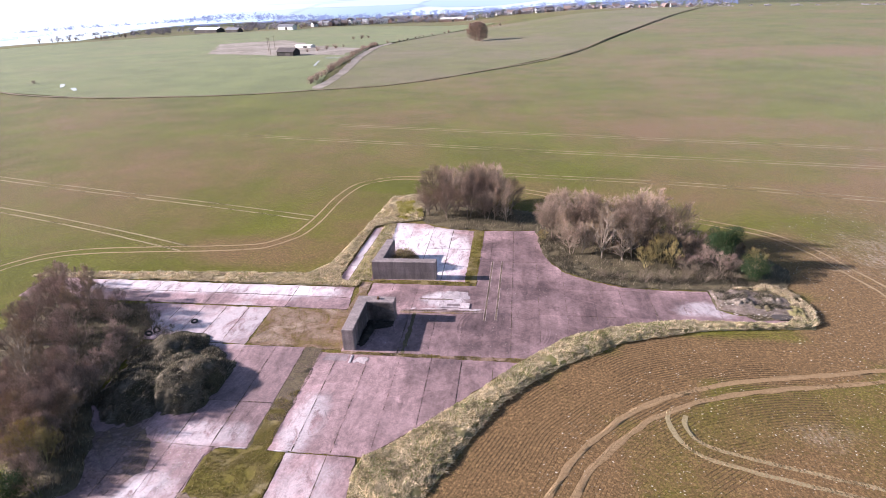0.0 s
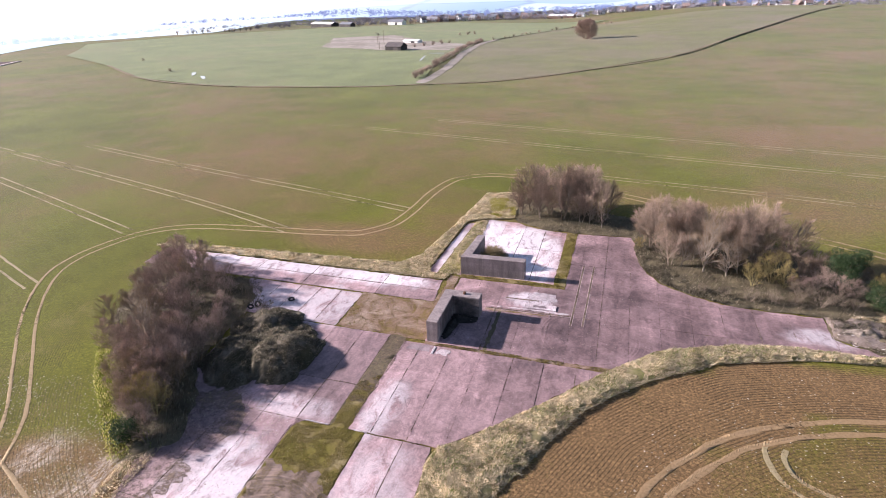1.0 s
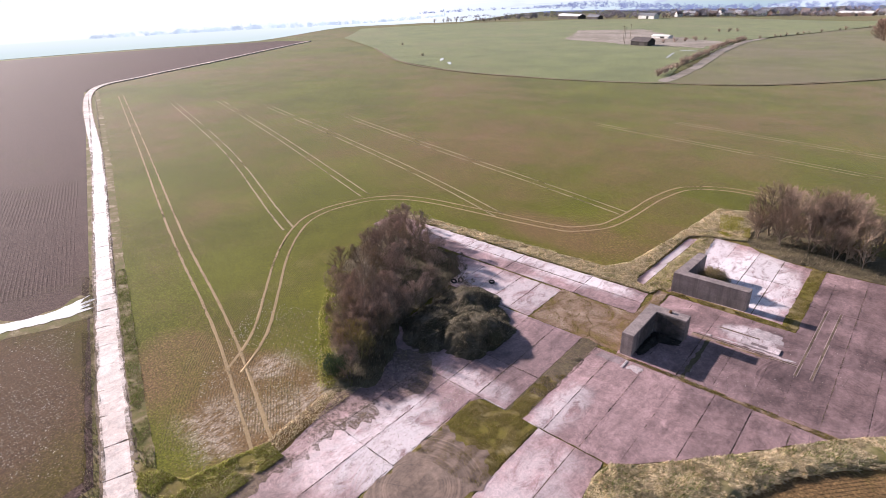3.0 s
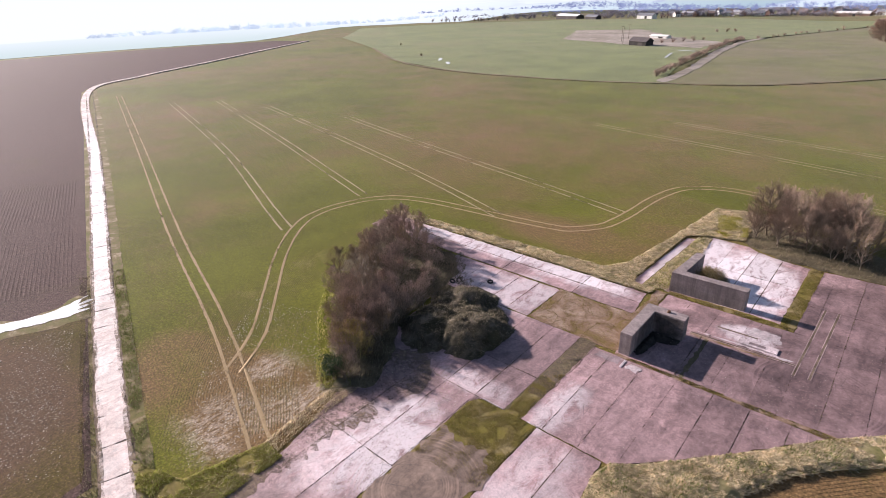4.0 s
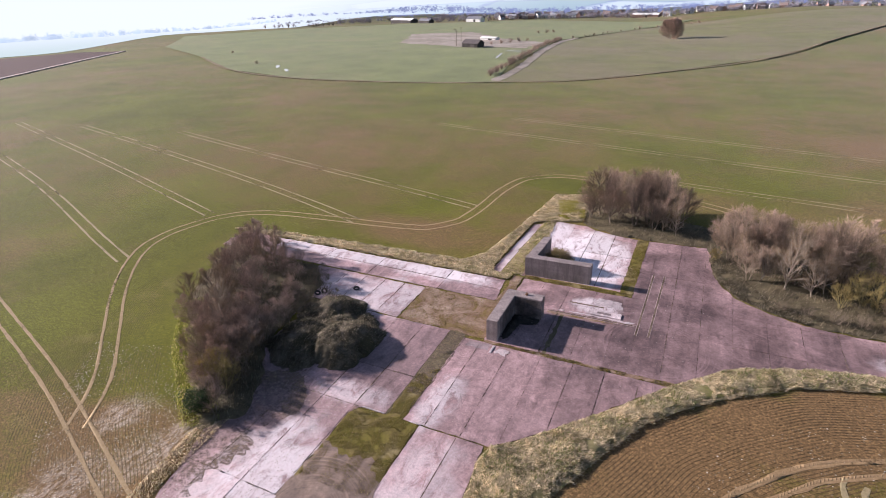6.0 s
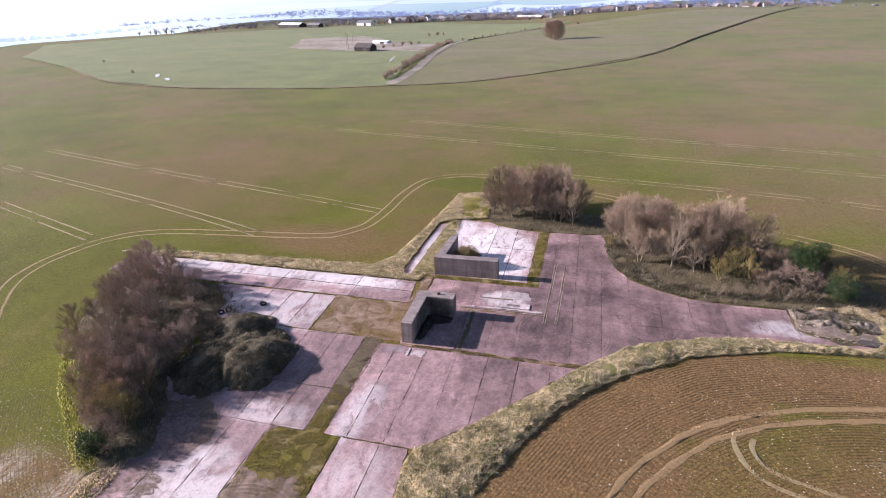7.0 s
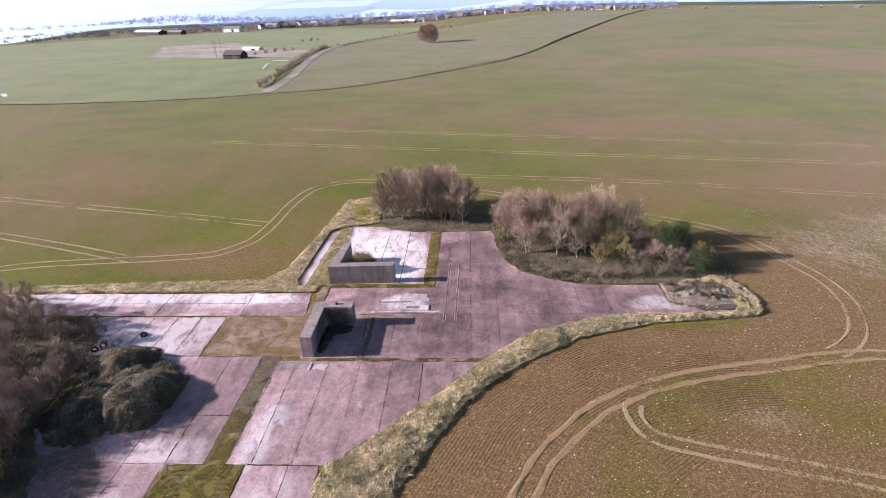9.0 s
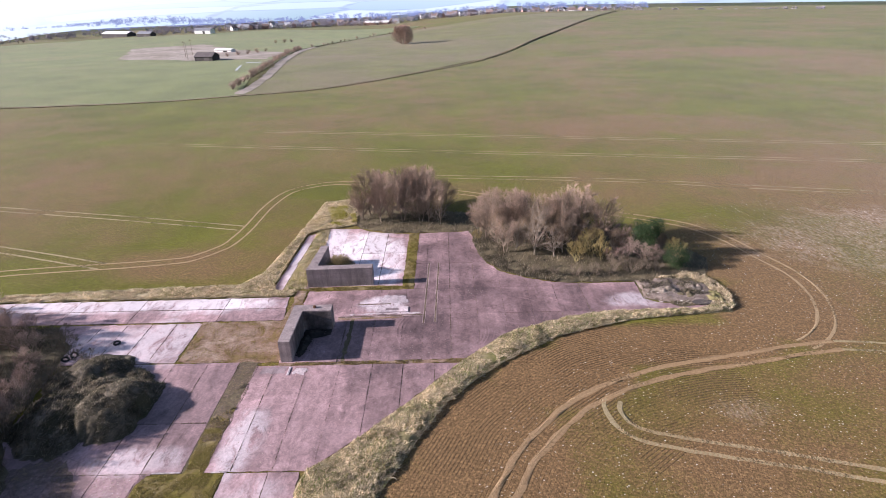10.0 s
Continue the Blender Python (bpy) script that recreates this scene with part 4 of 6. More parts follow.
build_mound()


# ---- grass ----
def grass(name, label, n, where, height, width, material, lie=0.5, ground=None, clump=0.35, freq=0.35, box=None):
    """Many single blades over a piece of ground, thick in some spots and thin in others."""
    xs, ys = [p[0] for p in where], [p[1] for p in where]
    x0, x1, y0, y1 = (min(xs), max(xs), min(ys), max(ys)) if box is None else box
    verts, faces, made, tries = [], [], 0, 0
    while made < n and tries < n * 12:
        tries += 1
        x, y = rnd.uniform(x0, x1), rnd.uniform(y0, y1)
        thick = 0.5 + 0.9 * noise.noise((x * freq, y * freq, 5.0)) + 0.4 * noise.noise((x * 1.3, y * 1.3, 9.0))
        if thick < clump * (0.5 + rnd.random()) or not inside(x, y, where):
            continue
        z = ground(x, y) if ground else 0.05
        h = height * (0.45 + 0.75 * rnd.random()) * (0.6 + 0.7 * thick)
        a = rnd.uniform(0, 6.283)
        wind = 3.0 * noise.noise((x * 0.5, y * 0.5, 2.0)) + rnd.uniform(-1.0, 1.0)
        s = lie * h * rnd.uniform(0.3, 1.5)
        lx, ly = math.cos(wind) * s, math.sin(wind) * s
        w = width * rnd.uniform(0.6, 1.3)
        bx, by = math.cos(a) * w / 2, math.sin(a) * w / 2
        hz = math.sqrt(max(0.1, 1 - min(0.95, (s / max(h, 0.01)) ** 2 * 0.5)))
        k = len(verts)
        verts += [(x - bx, y - by, z - 0.04), (x + bx, y + by, z - 0.04), (x + lx * 0.4 + bx * 0.8, y + ly * 0.4 + by * 0.8, z + h * hz * 0.65),
                  (x + lx * 0.4 - bx * 0.8, y + ly * 0.4 - by * 0.8, z + h * hz * 0.65), (x + lx, y + ly, z + h * hz)]
        faces += [(k, k + 1, k + 2, k + 3), (k + 3, k + 2, k + 4)]
        made += 1
    return tagged(part(name, from_lists(name, verts, faces, material)), label, "grass", kind="stuff")


M_straw = islands_material("dead_grass", [(0.0, (0.28, 0.21, 0.12)), (0.15, (0.60, 0.47, 0.30)), (0.8, (0.90, 0.77, 0.56)), (0.93, (0.36, 0.31, 0.12)), (1.0, (0.15, 0.18, 0.05))], tussock=1.0, low=0.48, high=1.22)
M_blade = islands_material("green_grass", [(0.0, (0.15, 0.165, 0.025)), (0.45, (0.30, 0.32, 0.06)), (0.75, (0.42, 0.38, 0.13)), (1.0, (0.55, 0.45, 0.26))], through_light=0.6, tussock=0.9, low=0.6, high=1.2)
M_weed = islands_material("green_weeds", [(0.0, (0.10, 0.12, 0.03)), (0.6, (0.19, 0.21, 0.06)), (1.0, (0.32, 0.31, 0.12))], through_light=0.4)
M_mossblade = islands_material("moss_tufts", [(0.0, (0.13, 0.105, 0.025)), (0.5, (0.21, 0.17, 0.05)), (0.85, (0.29, 0.22, 0.09)), (1.0, (0.42, 0.34, 0.2))])
M_mound_grass = islands_material("mound_stems", [(0.0, (0.055, 0.055, 0.028)), (0.5, (0.13, 0.11, 0.073)), (0.85, (0.30, 0.245, 0.17)), (1.0, (0.42, 0.355, 0.265))], tussock=0.9, low=0.4, high=1.3)
M_dull = islands_material("withered_stems", [(0.0, (0.06, 0.048, 0.034)), (0.5, (0.15, 0.12, 0.085)), (0.85, (0.32, 0.26, 0.18)), (1.0, (0.10, 0.11, 0.04))])


bank_pts = np.array([v.co[:] for v in bank_ob.data.vertices])


def bank_ground(x, y):
    k = np.argsort((bank_pts[:, 0] - x) ** 2 + (bank_pts[:, 1] - y) ** 2)[:3]
    return float(bank_pts[k, 2].mean())


grass("bank_grass", "tall pale dead grass lying over on the bank", 78000, verge_east, 0.26, 0.06, M_straw, 1.6, bank_ground, 0.02)
grass("bank_weeds", "green weeds among the dead grass", 5500, verge_east, 0.3, 0.09, M_weed, 0.6, bank_ground, 0.5)
grass("verge_grass", "tall pale dead grass on the verge", 56000, verge_north, 0.3, 0.06, M_straw, 1.5, lambda x, y: 0.2, 0.12)
grass("path_grass", "dead and green grass beside the narrow path", 9000, [(-24.4, 70.8), (-21.2, 71.0), (-20.6, 80.5), (-21.6, 92.8), (-23.5, 91.8)], 0.26, 0.06, M_straw, 1.2, lambda x, y: 0.1, 0.2)
grass("path_weeds", "yellow-green weeds beside the narrow path", 3500, [(-24.4, 70.8), (-21.2, 71.0), (-20.6, 80.5), (-21.6, 92.8), (-23.5, 91.8)], 0.2, 0.08, M_blade, 0.8, lambda x, y: 0.1, 0.5)
grass("verge_weeds", "green and yellow weeds on the verge", 7000, verge_north, 0.25, 0.09, M_blade, 0.5, lambda x, y: 0.12, 0.5)
M_yellow = islands_material("yellow_moss_blades", [(0.0, (0.20, 0.19, 0.03)), (0.5, (0.36, 0.33, 0.06)), (1.0, (0.50, 0.44, 0.14))], through_light=0.5)
grass("moss_tufts", "bright yellow-green moss tufts at the field corner", 5000, [(-24.0, 103.5), (-20.5, 104.5), (-18.2, 101), (-17.0, 96), (-20.0, 94.2), (-21.8, 95.6), (-22.6, 99)], 0.2, 0.08, M_yellow, 0.8, lambda x, y: 0.26, 0.42, 0.4)
grass("scrub_grass", "withered stems under the trees", 14000, litter_e, 0.55, 0.05, M_dull, 0.7, lambda x, y: 0.12, 0.15)
grass("scrub_edge_grass", "pale grass at the edge of the trees", 7000, [(4.4, 84), (5.6, 78.8), (8.1, 75.2), (12, 72.8), (15.8, 71.4), (17, 73), (12, 76), (9, 81), (7, 88), (4.2, 90)], 0.35, 0.05, M_mound_grass, 1.0, lambda x, y: 0.12, 0.1)
grass("scrub_grass", "withered stems and nettles under the scrub", 11000, litter_w, 0.6, 0.05, M_dull, 0.7, lambda x, y: 0.12, 0.15)
grass("scrub_weeds", "bright green weeds at the field edge", 6000, [(-43, 26.6), (-55.5, 36.4), (-64, 45.5), (-61, 47.5), (-52, 40.5), (-46, 34.5), (-40.5, 29.5)], 0.22, 0.07, M_blade, 0.5, lambda x, y: 0.12, 0.1)
grass("mound_grass", "withered dark grass on the mound", 30000, [(-47, 38.4), (-32.2, 38.4), (-32.2, 54), (-47, 54)], 0.34, 0.05, M_mound_grass, 1.4, lambda x, y: mound_height(x, y) - (0.3 if mound_height(x, y) < 0.05 else 0.0), 0.1)
for nm, area, n in (("moss_square", [(-32.9, 53.8), (-20.6, 53.3), (-20.6, 70.4), (-22.2, 70.4), (-22.3, 62.4), (-32.9, 62.4)], 4500), ("moss_south", [(-28.6, 27), (-21.2, 27), (-21.2, 37.0), (-28.6, 36.7)], 7000),
                    ("moss_gutter", [(-25.0, 36.9), (-23.05, 36.9), (-22.9, 46), (-25.0, 44)], 1800), ("moss_strip", [(-6.85, 70.7), (-5.2, 70.4), (-5.1, 90.2), (-6.9, 90.1)], 3500),
                    ("moss_front", [(-20.8, 70.2), (-6, 70.2), (-5.6, 71.2), (-20.8, 71.3)], 2500), ("moss_line", [(-20.4, 52.7), (2.5, 52.6), (2, 53.4), (-20.4, 53.2)], 2500)):
    grass("moss_tufts", "short yellow-green tufts on moss between concrete", n, area, 0.11, 0.06, M_mossblade, 0.7, lambda x, y: 0.06, 0.3, 0.8)


def joint_tufts():
    lines = [((-13.6, 53.2), (-13.6, 62.6)), ((-13.5, 53.2), (-13.7, 62.6)), ((-13.55, 53.2), (-13.65, 62.6)), ((-15, 63.0), (-3.5, 63.3)), ((-15, 62.6), (-3.5, 62.9)), ((-9.9, 63.4), (-8.5, 70.2)), ((-73, 62.5), (-33, 62.5)), ((-25, 37), (-25, 53)), ((-28.8, 37), (-28.8, 53)), ((-32.85, 12), (-32.85, 38)), ((-36.8, 14), (-36.8, 38)), ((-33, 54), (-33, 62)),
             ((-36.4, 54), (-36.4, 62)), ((-25, 43.4), (-38, 43.4)), ((-28.8, 24.4), (-38, 24.4)), ((-21, 36.9), (-13.8, 36.9)), ((-16.75, 37), (-16.75, 52)), ((-20.6, 37), (-20.6, 52)), ((-73, 65.7), (-23, 65.7)), ((0.05, 54), (0.05, 90)), ((18.9, 63), (18.9, 71))]
    for (x0, y0), (x1, y1) in lines:
        d = Vector((x1 - x0, y1 - y0))
        s = Vector((-d.y, d.x)).normalized() * 0.07
        poly = [(x0 - s.x, y0 - s.y), (x1 - s.x, y1 - s.y), (x1 + s.x, y1 + s.y), (x0 + s.x, y0 + s.y)]
        grass("joint_weeds", "dull weeds in an open concrete joint", int(d.length * 10), poly, 0.10, 0.05, M_dull, 0.6, lambda x, y: 0.04, 0.45, 0.5)


joint_tufts()


# ---- trees ----
def tube(verts, faces, pts, radii, sides):
    k0 = len(verts)
    for i, p in enumerate(pts):
        d = (pts[min(i + 1, len(pts) - 1)] - pts[max(i - 1, 0)]).normalized()
        a = d.orthogonal().normalized()
        b = d.cross(a)
        for s in range(sides):
            t = 6.2832 * s / sides
            verts.append(tuple(p + (a * math.cos(t) + b * math.sin(t)) * radii[i]))
    for i in range(len(pts) - 1):
        for s in range(sides):
            a, b = k0 + i * sides + s, k0 + i * sides + (s + 1) % sides
            faces.append((a, b, b + sides, a + sides))


def spike(verts, faces, p, d, length, r):
    a = d.orthogonal().normalized()
    b = d.cross(a)
    k = len(verts)
    for t in (0.0, 2.094, 4.189):
        verts.append(tuple(p + (a * math.cos(t) + b * math.sin(t)) * r))
    verts.append(tuple(p + d * length))
    faces.extend(((k, k + 1, k + 3), (k + 1, k + 2, k + 3), (k + 2, k, k + 3)))


def tilt_from(rng, d, angle):
    a = d.orthogonal().normalized()
    a.rotate(Matrix.Rotation(rng.uniform(0, 6.283), 3, d))
    return (d * math.cos(angle) + a * math.sin(angle)).normalized()


def bare_tree(label, seed, height, stems, width, bark, twig, fans=(9, 8, 10), twig_len=0.8, twig_r=0.0085, upright=0.28, stem_r=0.085, category="tree", clear=0.16):
    """A leafless tree or tall shrub with a rounded crown: stems, limbs and branches in one part, fine twigs in another."""
    rng = random.Random(seed)
    wv, wf, tv, tf = [], [], [], []
    R, Z = width / 2, height * 0.45

    def beyond(p):
        """Over 1 outside the rounded, slightly uneven crown."""
        flat = math.hypot(p.x, p.y)
        u = (p.z - Z) / (height - Z) if p.z > Z else 0.0
        reach = R * (1.0 if p.z > Z else 0.42 + 0.58 * max(0.0, p.z) / Z)
        wob = 1 + 0.14 * noise.noise((p.x / R * 1.6 + seed, p.y / R * 1.6, p.z / height * 2.5))
        return math.hypot(flat / reach, u) / wob

    def limb(p, d, length, r, level):
        n = (6, 4, 2)[level]
        pts, radii = [p], [r]
        for i in range(n):
            out = Vector((p.x, p.y, 0)) / R
            d = (d + Vector((rng.uniform(-1, 1), rng.uniform(-1, 1), rng.uniform(-0.6, 1) + upright)) * (0.07 + 0.04 * level) + out * 0.05).normalized()
            p = p + d * (length / n)
            if beyond(p) > 1 and i > 0:
                break
            pts.append(p)
            radii.append(r * (1 - 0.78 * (i + 1) / n))
        n = len(pts) - 1
        tube(wv, wf, pts, radii, (6, 4, 3)[level])
        if level < 2:
            for c in range(fans[level]):
                t = rng.uniform(clear if level == 0 else 0.12, 1.0)
                i = min(n - 1, int(t * n))
                q = pts[i].lerp(pts[i + 1], t * n - i)
                dd = (pts[i + 1] - pts[i]).normalized()
                limb(q, tilt_from(rng, dd, rng.uniform(0.35, (1.0, 0.8)[level])), length * (0.66, 0.56)[level] * rng.uniform(0.65, 1.15) * (1.15 - 0.4 * t), radii[i] * 0.66, level + 1)
        else:
            for c in range(fans[2]):
                t = rng.uniform(0.05, 1.0)
                i = min(n - 1, int(t * n))
                q = pts[i].lerp(pts[i + 1], t * n - i)
                dd = tilt_from(rng, (pts[i + 1] - pts[i]).normalized(), rng.uniform(0.12, 0.8))
                dd = (dd + Vector((0, 0, upright * 0.8))).normalized()
                ln = twig_len * rng.uniform(0.4, 1.15)
                while ln > 0.15 and beyond(q + dd * ln) > 1.09:
                    ln *= 0.6
                spike(tv, tf, q, dd, ln, twig_r)
                if rng.random() < 0.45:
                    spike(tv, tf, q + dd * ln * 0.4, tilt_from(rng, dd, 0.6), ln * 0.6, twig_r * 0.7)

    for s in range(stems):
        a = 6.283 * s / stems + rng.uniform(-0.5, 0.5)
        out = 0.62 * R / height * rng.uniform(0.4, 1.5) if stems > 1 else rng.uniform(0, 0.12)
        d = Vector((math.cos(a) * out, math.sin(a) * out, 1)).normalized()
        base = Vector((math.cos(a) * 0.25 * (stems > 1), math.sin(a) * 0.25 * (stems > 1), -0.15))
        limb(base, d, height * rng.uniform(0.8, 1.0), stem_r * rng.uniform(0.7, 1.2), 0)
    tree = tagged(new("tree" if category == "tree" else "shrub"), label, category)
    part("trunk", from_lists("trunk", wv, wf, bark), None, tree)
    part("crown", from_lists("crown", tv, tf, twig), None, tree)
    return tree


# pale lilac-grey: haze over the far trees is mixed into the colour
T_far = bark_material("far_hazed_twigs", (0.20, 0.18, 0.205), (0.40, 0.365, 0.41))
B_grey = bark_material("grey_bark", (0.14, 0.11, 0.082), (0.33, 0.265, 0.21))
B_birch = bark_material("birch_bark", (0.18, 0.145, 0.11), (0.38, 0.31, 0.25))
B_yellow = bark_material("mossy_bark", (0.15, 0.125, 0.05), (0.30, 0.25, 0.12))
T_brown = bark_material("brown_twigs", (0.185, 0.127, 0.075), (0.35, 0.245, 0.15))
T_dark = bark_material("dark_twigs", (0.25, 0.176, 0.142), (0.48, 0.345, 0.285))
T_bramble = bark_material("bramble_twigs", (0.09, 0.07, 0.048), (0.20, 0.155, 0.11))
B_brown = bark_material("brown_bark", (0.13, 0.099, 0.076), (0.29, 0.227, 0.176))
T_pink = bark_material("reddish_twigs", (0.24, 0.166, 0.122), (0.47, 0.33, 0.255))
T_yellow = bark_material("yellow_twigs", (0.24, 0.18, 0.07), (0.44, 0.345, 0.15))

BROWN = [bare_tree("bare brown-twigged tree with a round crown", 11 + i, 8.0, 2, 7.4, B_brown, T_brown, (18, 11, 7), 0.66, 0.0105, 0.25, 0.11, clear=0.12) for i in range(3)]
DARK = [bare_tree("leafless dark-twigged tree in a dense clump", 31 + i, 8.0, 3, 8.0, B_brown, T_dark, (13, 10, 7), 0.68, 0.0145, 0.3, clear=0.1) for i in range(3)]
PINK = [bare_tree("bare tree with fine reddish twigs", 51 + i, 8.6, 2, 8.6, B_brown, T_pink, (20, 12, 7), 0.64, 0.0105, 0.22, 0.12, clear=0.12) for i in range(2)]
BIRCH = [bare_tree("slender pale-barked birch without leaves", 71 + i, 8.0, 1, 4.2, B_birch, T_brown, (24, 7, 6), 0.6, 0.008, 0.35, 0.13, clear=0.12) for i in range(2)]
WILLOW = [bare_tree("yellow-green willow shrub without leaves", 91 + i, 6.0, 5, 5.8, B_yellow, T_yellow, (8, 7, 10), 0.7, 0.0095, 0.45, clear=0.1) for i in range(2)]
THORN = [bare_tree("low tangled bare thorn bush", 101 + i, 2.6, 7, 4.2, B_brown, T_bramble, (5, 5, 10), 0.4, 0.010, 0.1, 0.04, "shrub", 0.05) for i in range(2)]
MASTERS = BROWN + DARK + PINK + BIRCH + WILLOW + THORN
used = set()


def plant(kinds, x, y, size=1.0, group="", label="", z=None):
    src = rnd.choice(kinds)
    s = size * rnd.uniform(0.88, 1.12)
    m = pose(x, y, (land(x, y) + 0.1) if z is None else z, rnd.uniform(-4, 4), rnd.uniform(-4, 4), rnd.uniform(0, 360)) @ Matrix.Diagonal((s * rnd.uniform(0.9, 1.1), s * rnd.uniform(0.9, 1.1), s, 1))
    if src in used:
        ob = copy_thing(src, m)
    else:
        used.add(src)
        ob = src
        ob.matrix_basis = m
    if group or label:
        tagged(ob, label, "", group)
    return ob


# clump on the west side of the pad
for x, y, s in ((-66, 63, 0.9), (-61, 62, 1.0), (-64, 57.5, 1.0), (-58, 58, 1.1), (-54.5, 60, 0.75), (-61, 52, 1.05), (-56, 53, 1.15), (-51.5, 56, 0.75), (-57.5, 47, 1.05), (-52.5, 49, 1.15), (-48.5, 52.5, 0.6),
                (-54, 43, 1.0), (-49.5, 45, 1.0), (-46.5, 47.5, 0.75), (-68, 65.5, 0.7), (-58.5, 61, 0.9), (-60.5, 57, 1.0), (-54, 56.5, 1.0), (-59, 49.5, 1.0), (-55, 46.5, 1.0), (-52, 46, 0.95), (-50, 53, 0.7), (-56.5, 50.5, 1.0), (-62.5, 60, 0.9), (-65.5, 60.5, 0.85), (-51, 42.5, 0.8), (-63.5, 50, 0.8), (-65.5, 55.5, 0.8), (-61.5, 45.5, 0.95), (-58, 42, 0.9), (-67.5, 62, 0.75), (-55.5, 40.5, 0.85), (-66, 58.5, 0.8), (-62.5, 53.5, 0.95), (-48, 50, 0.65)):
    plant(DARK if rnd.random() < 0.8 else BROWN, x, y, s * 0.78, "clump west of the pad")
for x, y, s in ((-46.0, 45.5, 0.8), (-47.2, 37.6, 0.85), (-45.4, 39.8, 0.8), (-49.4, 39.4, 0.95), (-44.6, 35.2, 0.7), (-50.6, 43.6, 0.95), (-47.4, 42.6, 0.85), (-45.8, 32.4, 0.6)):
    plant(DARK, x, y, s, "clump west of the pad")
plant(BIRCH, -50.5, 40.5, 1.0, "clump west of the pad")
plant(BIRCH, -52.5, 42.5, 0.9, "clump west of the pad")
for x, y, s in ((-48.5, 37.5, 0.85), (-46, 41, 0.8), (-45, 33.8, 0.72), (-42.8, 31, 0.6), (-44.5, 37.5, 0.75), (-49, 35.0, 0.75), (-51.8, 38.3, 0.8), (-47, 33.2, 0.65), (-46.8, 44.2, 0.8), (-50.5, 36.8, 0.85), (-47.5, 39.5, 0.85), (-53, 40.5, 0.85), (-46, 36, 0.75), (-43.5, 33.5, 0.65)):
    plant(WILLOW + DARK[:1] if x > -46.5 and y < 36 else DARK + BROWN, x, y, s * 0.95, "clump west of the pad")
for x, y, s in ((-45.2, 35.5, 0.62), (-44.0, 32.3, 0.5), (-46.4, 38.6, 0.7), (-45.6, 42.4, 0.72), (-47.8, 36.0, 0.68), (-46.6, 34.4, 0.55), (-48.6, 41.8, 0.75)):
    plant(DARK, x, y, s, "clump west of the pad")
for x, y, s in ((-41.5, 30.0, 0.9), (-47, 56, 1.0), (-44, 54, 0.8), (-50, 59, 0.9), (-43, 35, 0.8), (-53, 40, 0.9), (-58, 44.5, 0.8), (-45.5, 50.5, 0.9)):
    plant(THORN, x, y, s, "low bushes west of the pad")
# clump north of the pad: position and height
def stand(kinds, spots, group):
    for x, y, h in spots:
        plant(kinds, x, y, h / (6.0 if kinds is WILLOW else 8.4), group)


stand(PINK, ((-11.1, 98.3, 8.6), (-6.2, 98.0, 8.8), (-14.6, 99.2, 8.2), (-9.0, 101.5, 8.8), (-13.2, 102.5, 8.4), (-4.2, 101.2, 8.8), (-2.8, 97.0, 7.4), (-8.4, 96.2, 6.6), (-16.2, 97.0, 6.6), (-6.5, 103, 8.4), (-12.6, 96.0, 6.4), (-5.0, 95.4, 6.0), (-0.8, 99.5, 7.2)), "clump north of the pad")
stand(BIRCH, ((-1.3, 93.8, 5.4), (-3.6, 95.4, 6.0)), "clump north of the pad")
# row along the east side
stand(BROWN + PINK[:1], ((8.4, 85.6, 8.0), (5.4, 89.0, 6.2), (11.4, 88.2, 8.8), (14.2, 85.4, 8.2), (18.0, 83.4, 8.8), (10.2, 91.5, 7.8), (16.0, 89.5, 8.4), (21.0, 86.5, 8.2), (12.6, 83.6, 7.0), (22.8, 83.2, 7.6), (9.4, 81.6, 6.0), (15.4, 81.8, 6.6), (6.6, 87.2, 7.0), (20.4, 82.0, 7.2)), "row east of the pad")
stand(PINK, ((25.6, 84.0, 7.4), (7.6, 90.6, 7.6), (14.6, 85.8, 7.8), (18.6, 84.2, 8.0), (11.8, 88.6, 8.0), (21.6, 85.4, 7.6)), "row east of the pad")
stand(BIRCH, ((13.9, 80.4, 8.0), (11.0, 82.0, 6.6), (17.0, 79.6, 7.0), (18.6, 81.0, 7.2)), "row east of the pad")
stand(WILLOW, ((20.0, 77.6, 6.0), (22.8, 79.4, 7.2), (24.0, 78.0, 5.6), (34.9, 77.0, 5.6), (4.9, 86.4, 3.6)), "row east of the pad")
stand(DARK + BROWN[:1], ((26.6, 80.6, 5.6), (28.4, 78.6, 4.8), (30.0, 81.5, 6.4), (30.6, 76.8, 5.6), (33.4, 79.6, 5.4), (27.0, 76.8, 4.2), (25.4, 77.0, 4.4), (28.6, 82.4, 6.4), (32.2, 76.8, 4.6)), "row east of the pad")
for x, y, s in ((16, 73.6, 0.7), (19, 73.2, 0.75), (22, 73.5, 0.8), (24.5, 73.6, 0.9), (27.5, 73.8, 0.9), (29.5, 74.6, 0.8), (13.2, 74.4, 0.55), (25.5, 75.6, 0.9), (31.5, 74, 0.7)):
    plant(THORN, x, y, s, "brambles east of the pad")
plant(THORN, -17.0, 76.4, 0.66, "", "rounded tawny bush growing behind the blast wall")
plant(THORN, -17.8, 75.8, 0.55, "", "rounded tawny bush growing behind the blast wall")


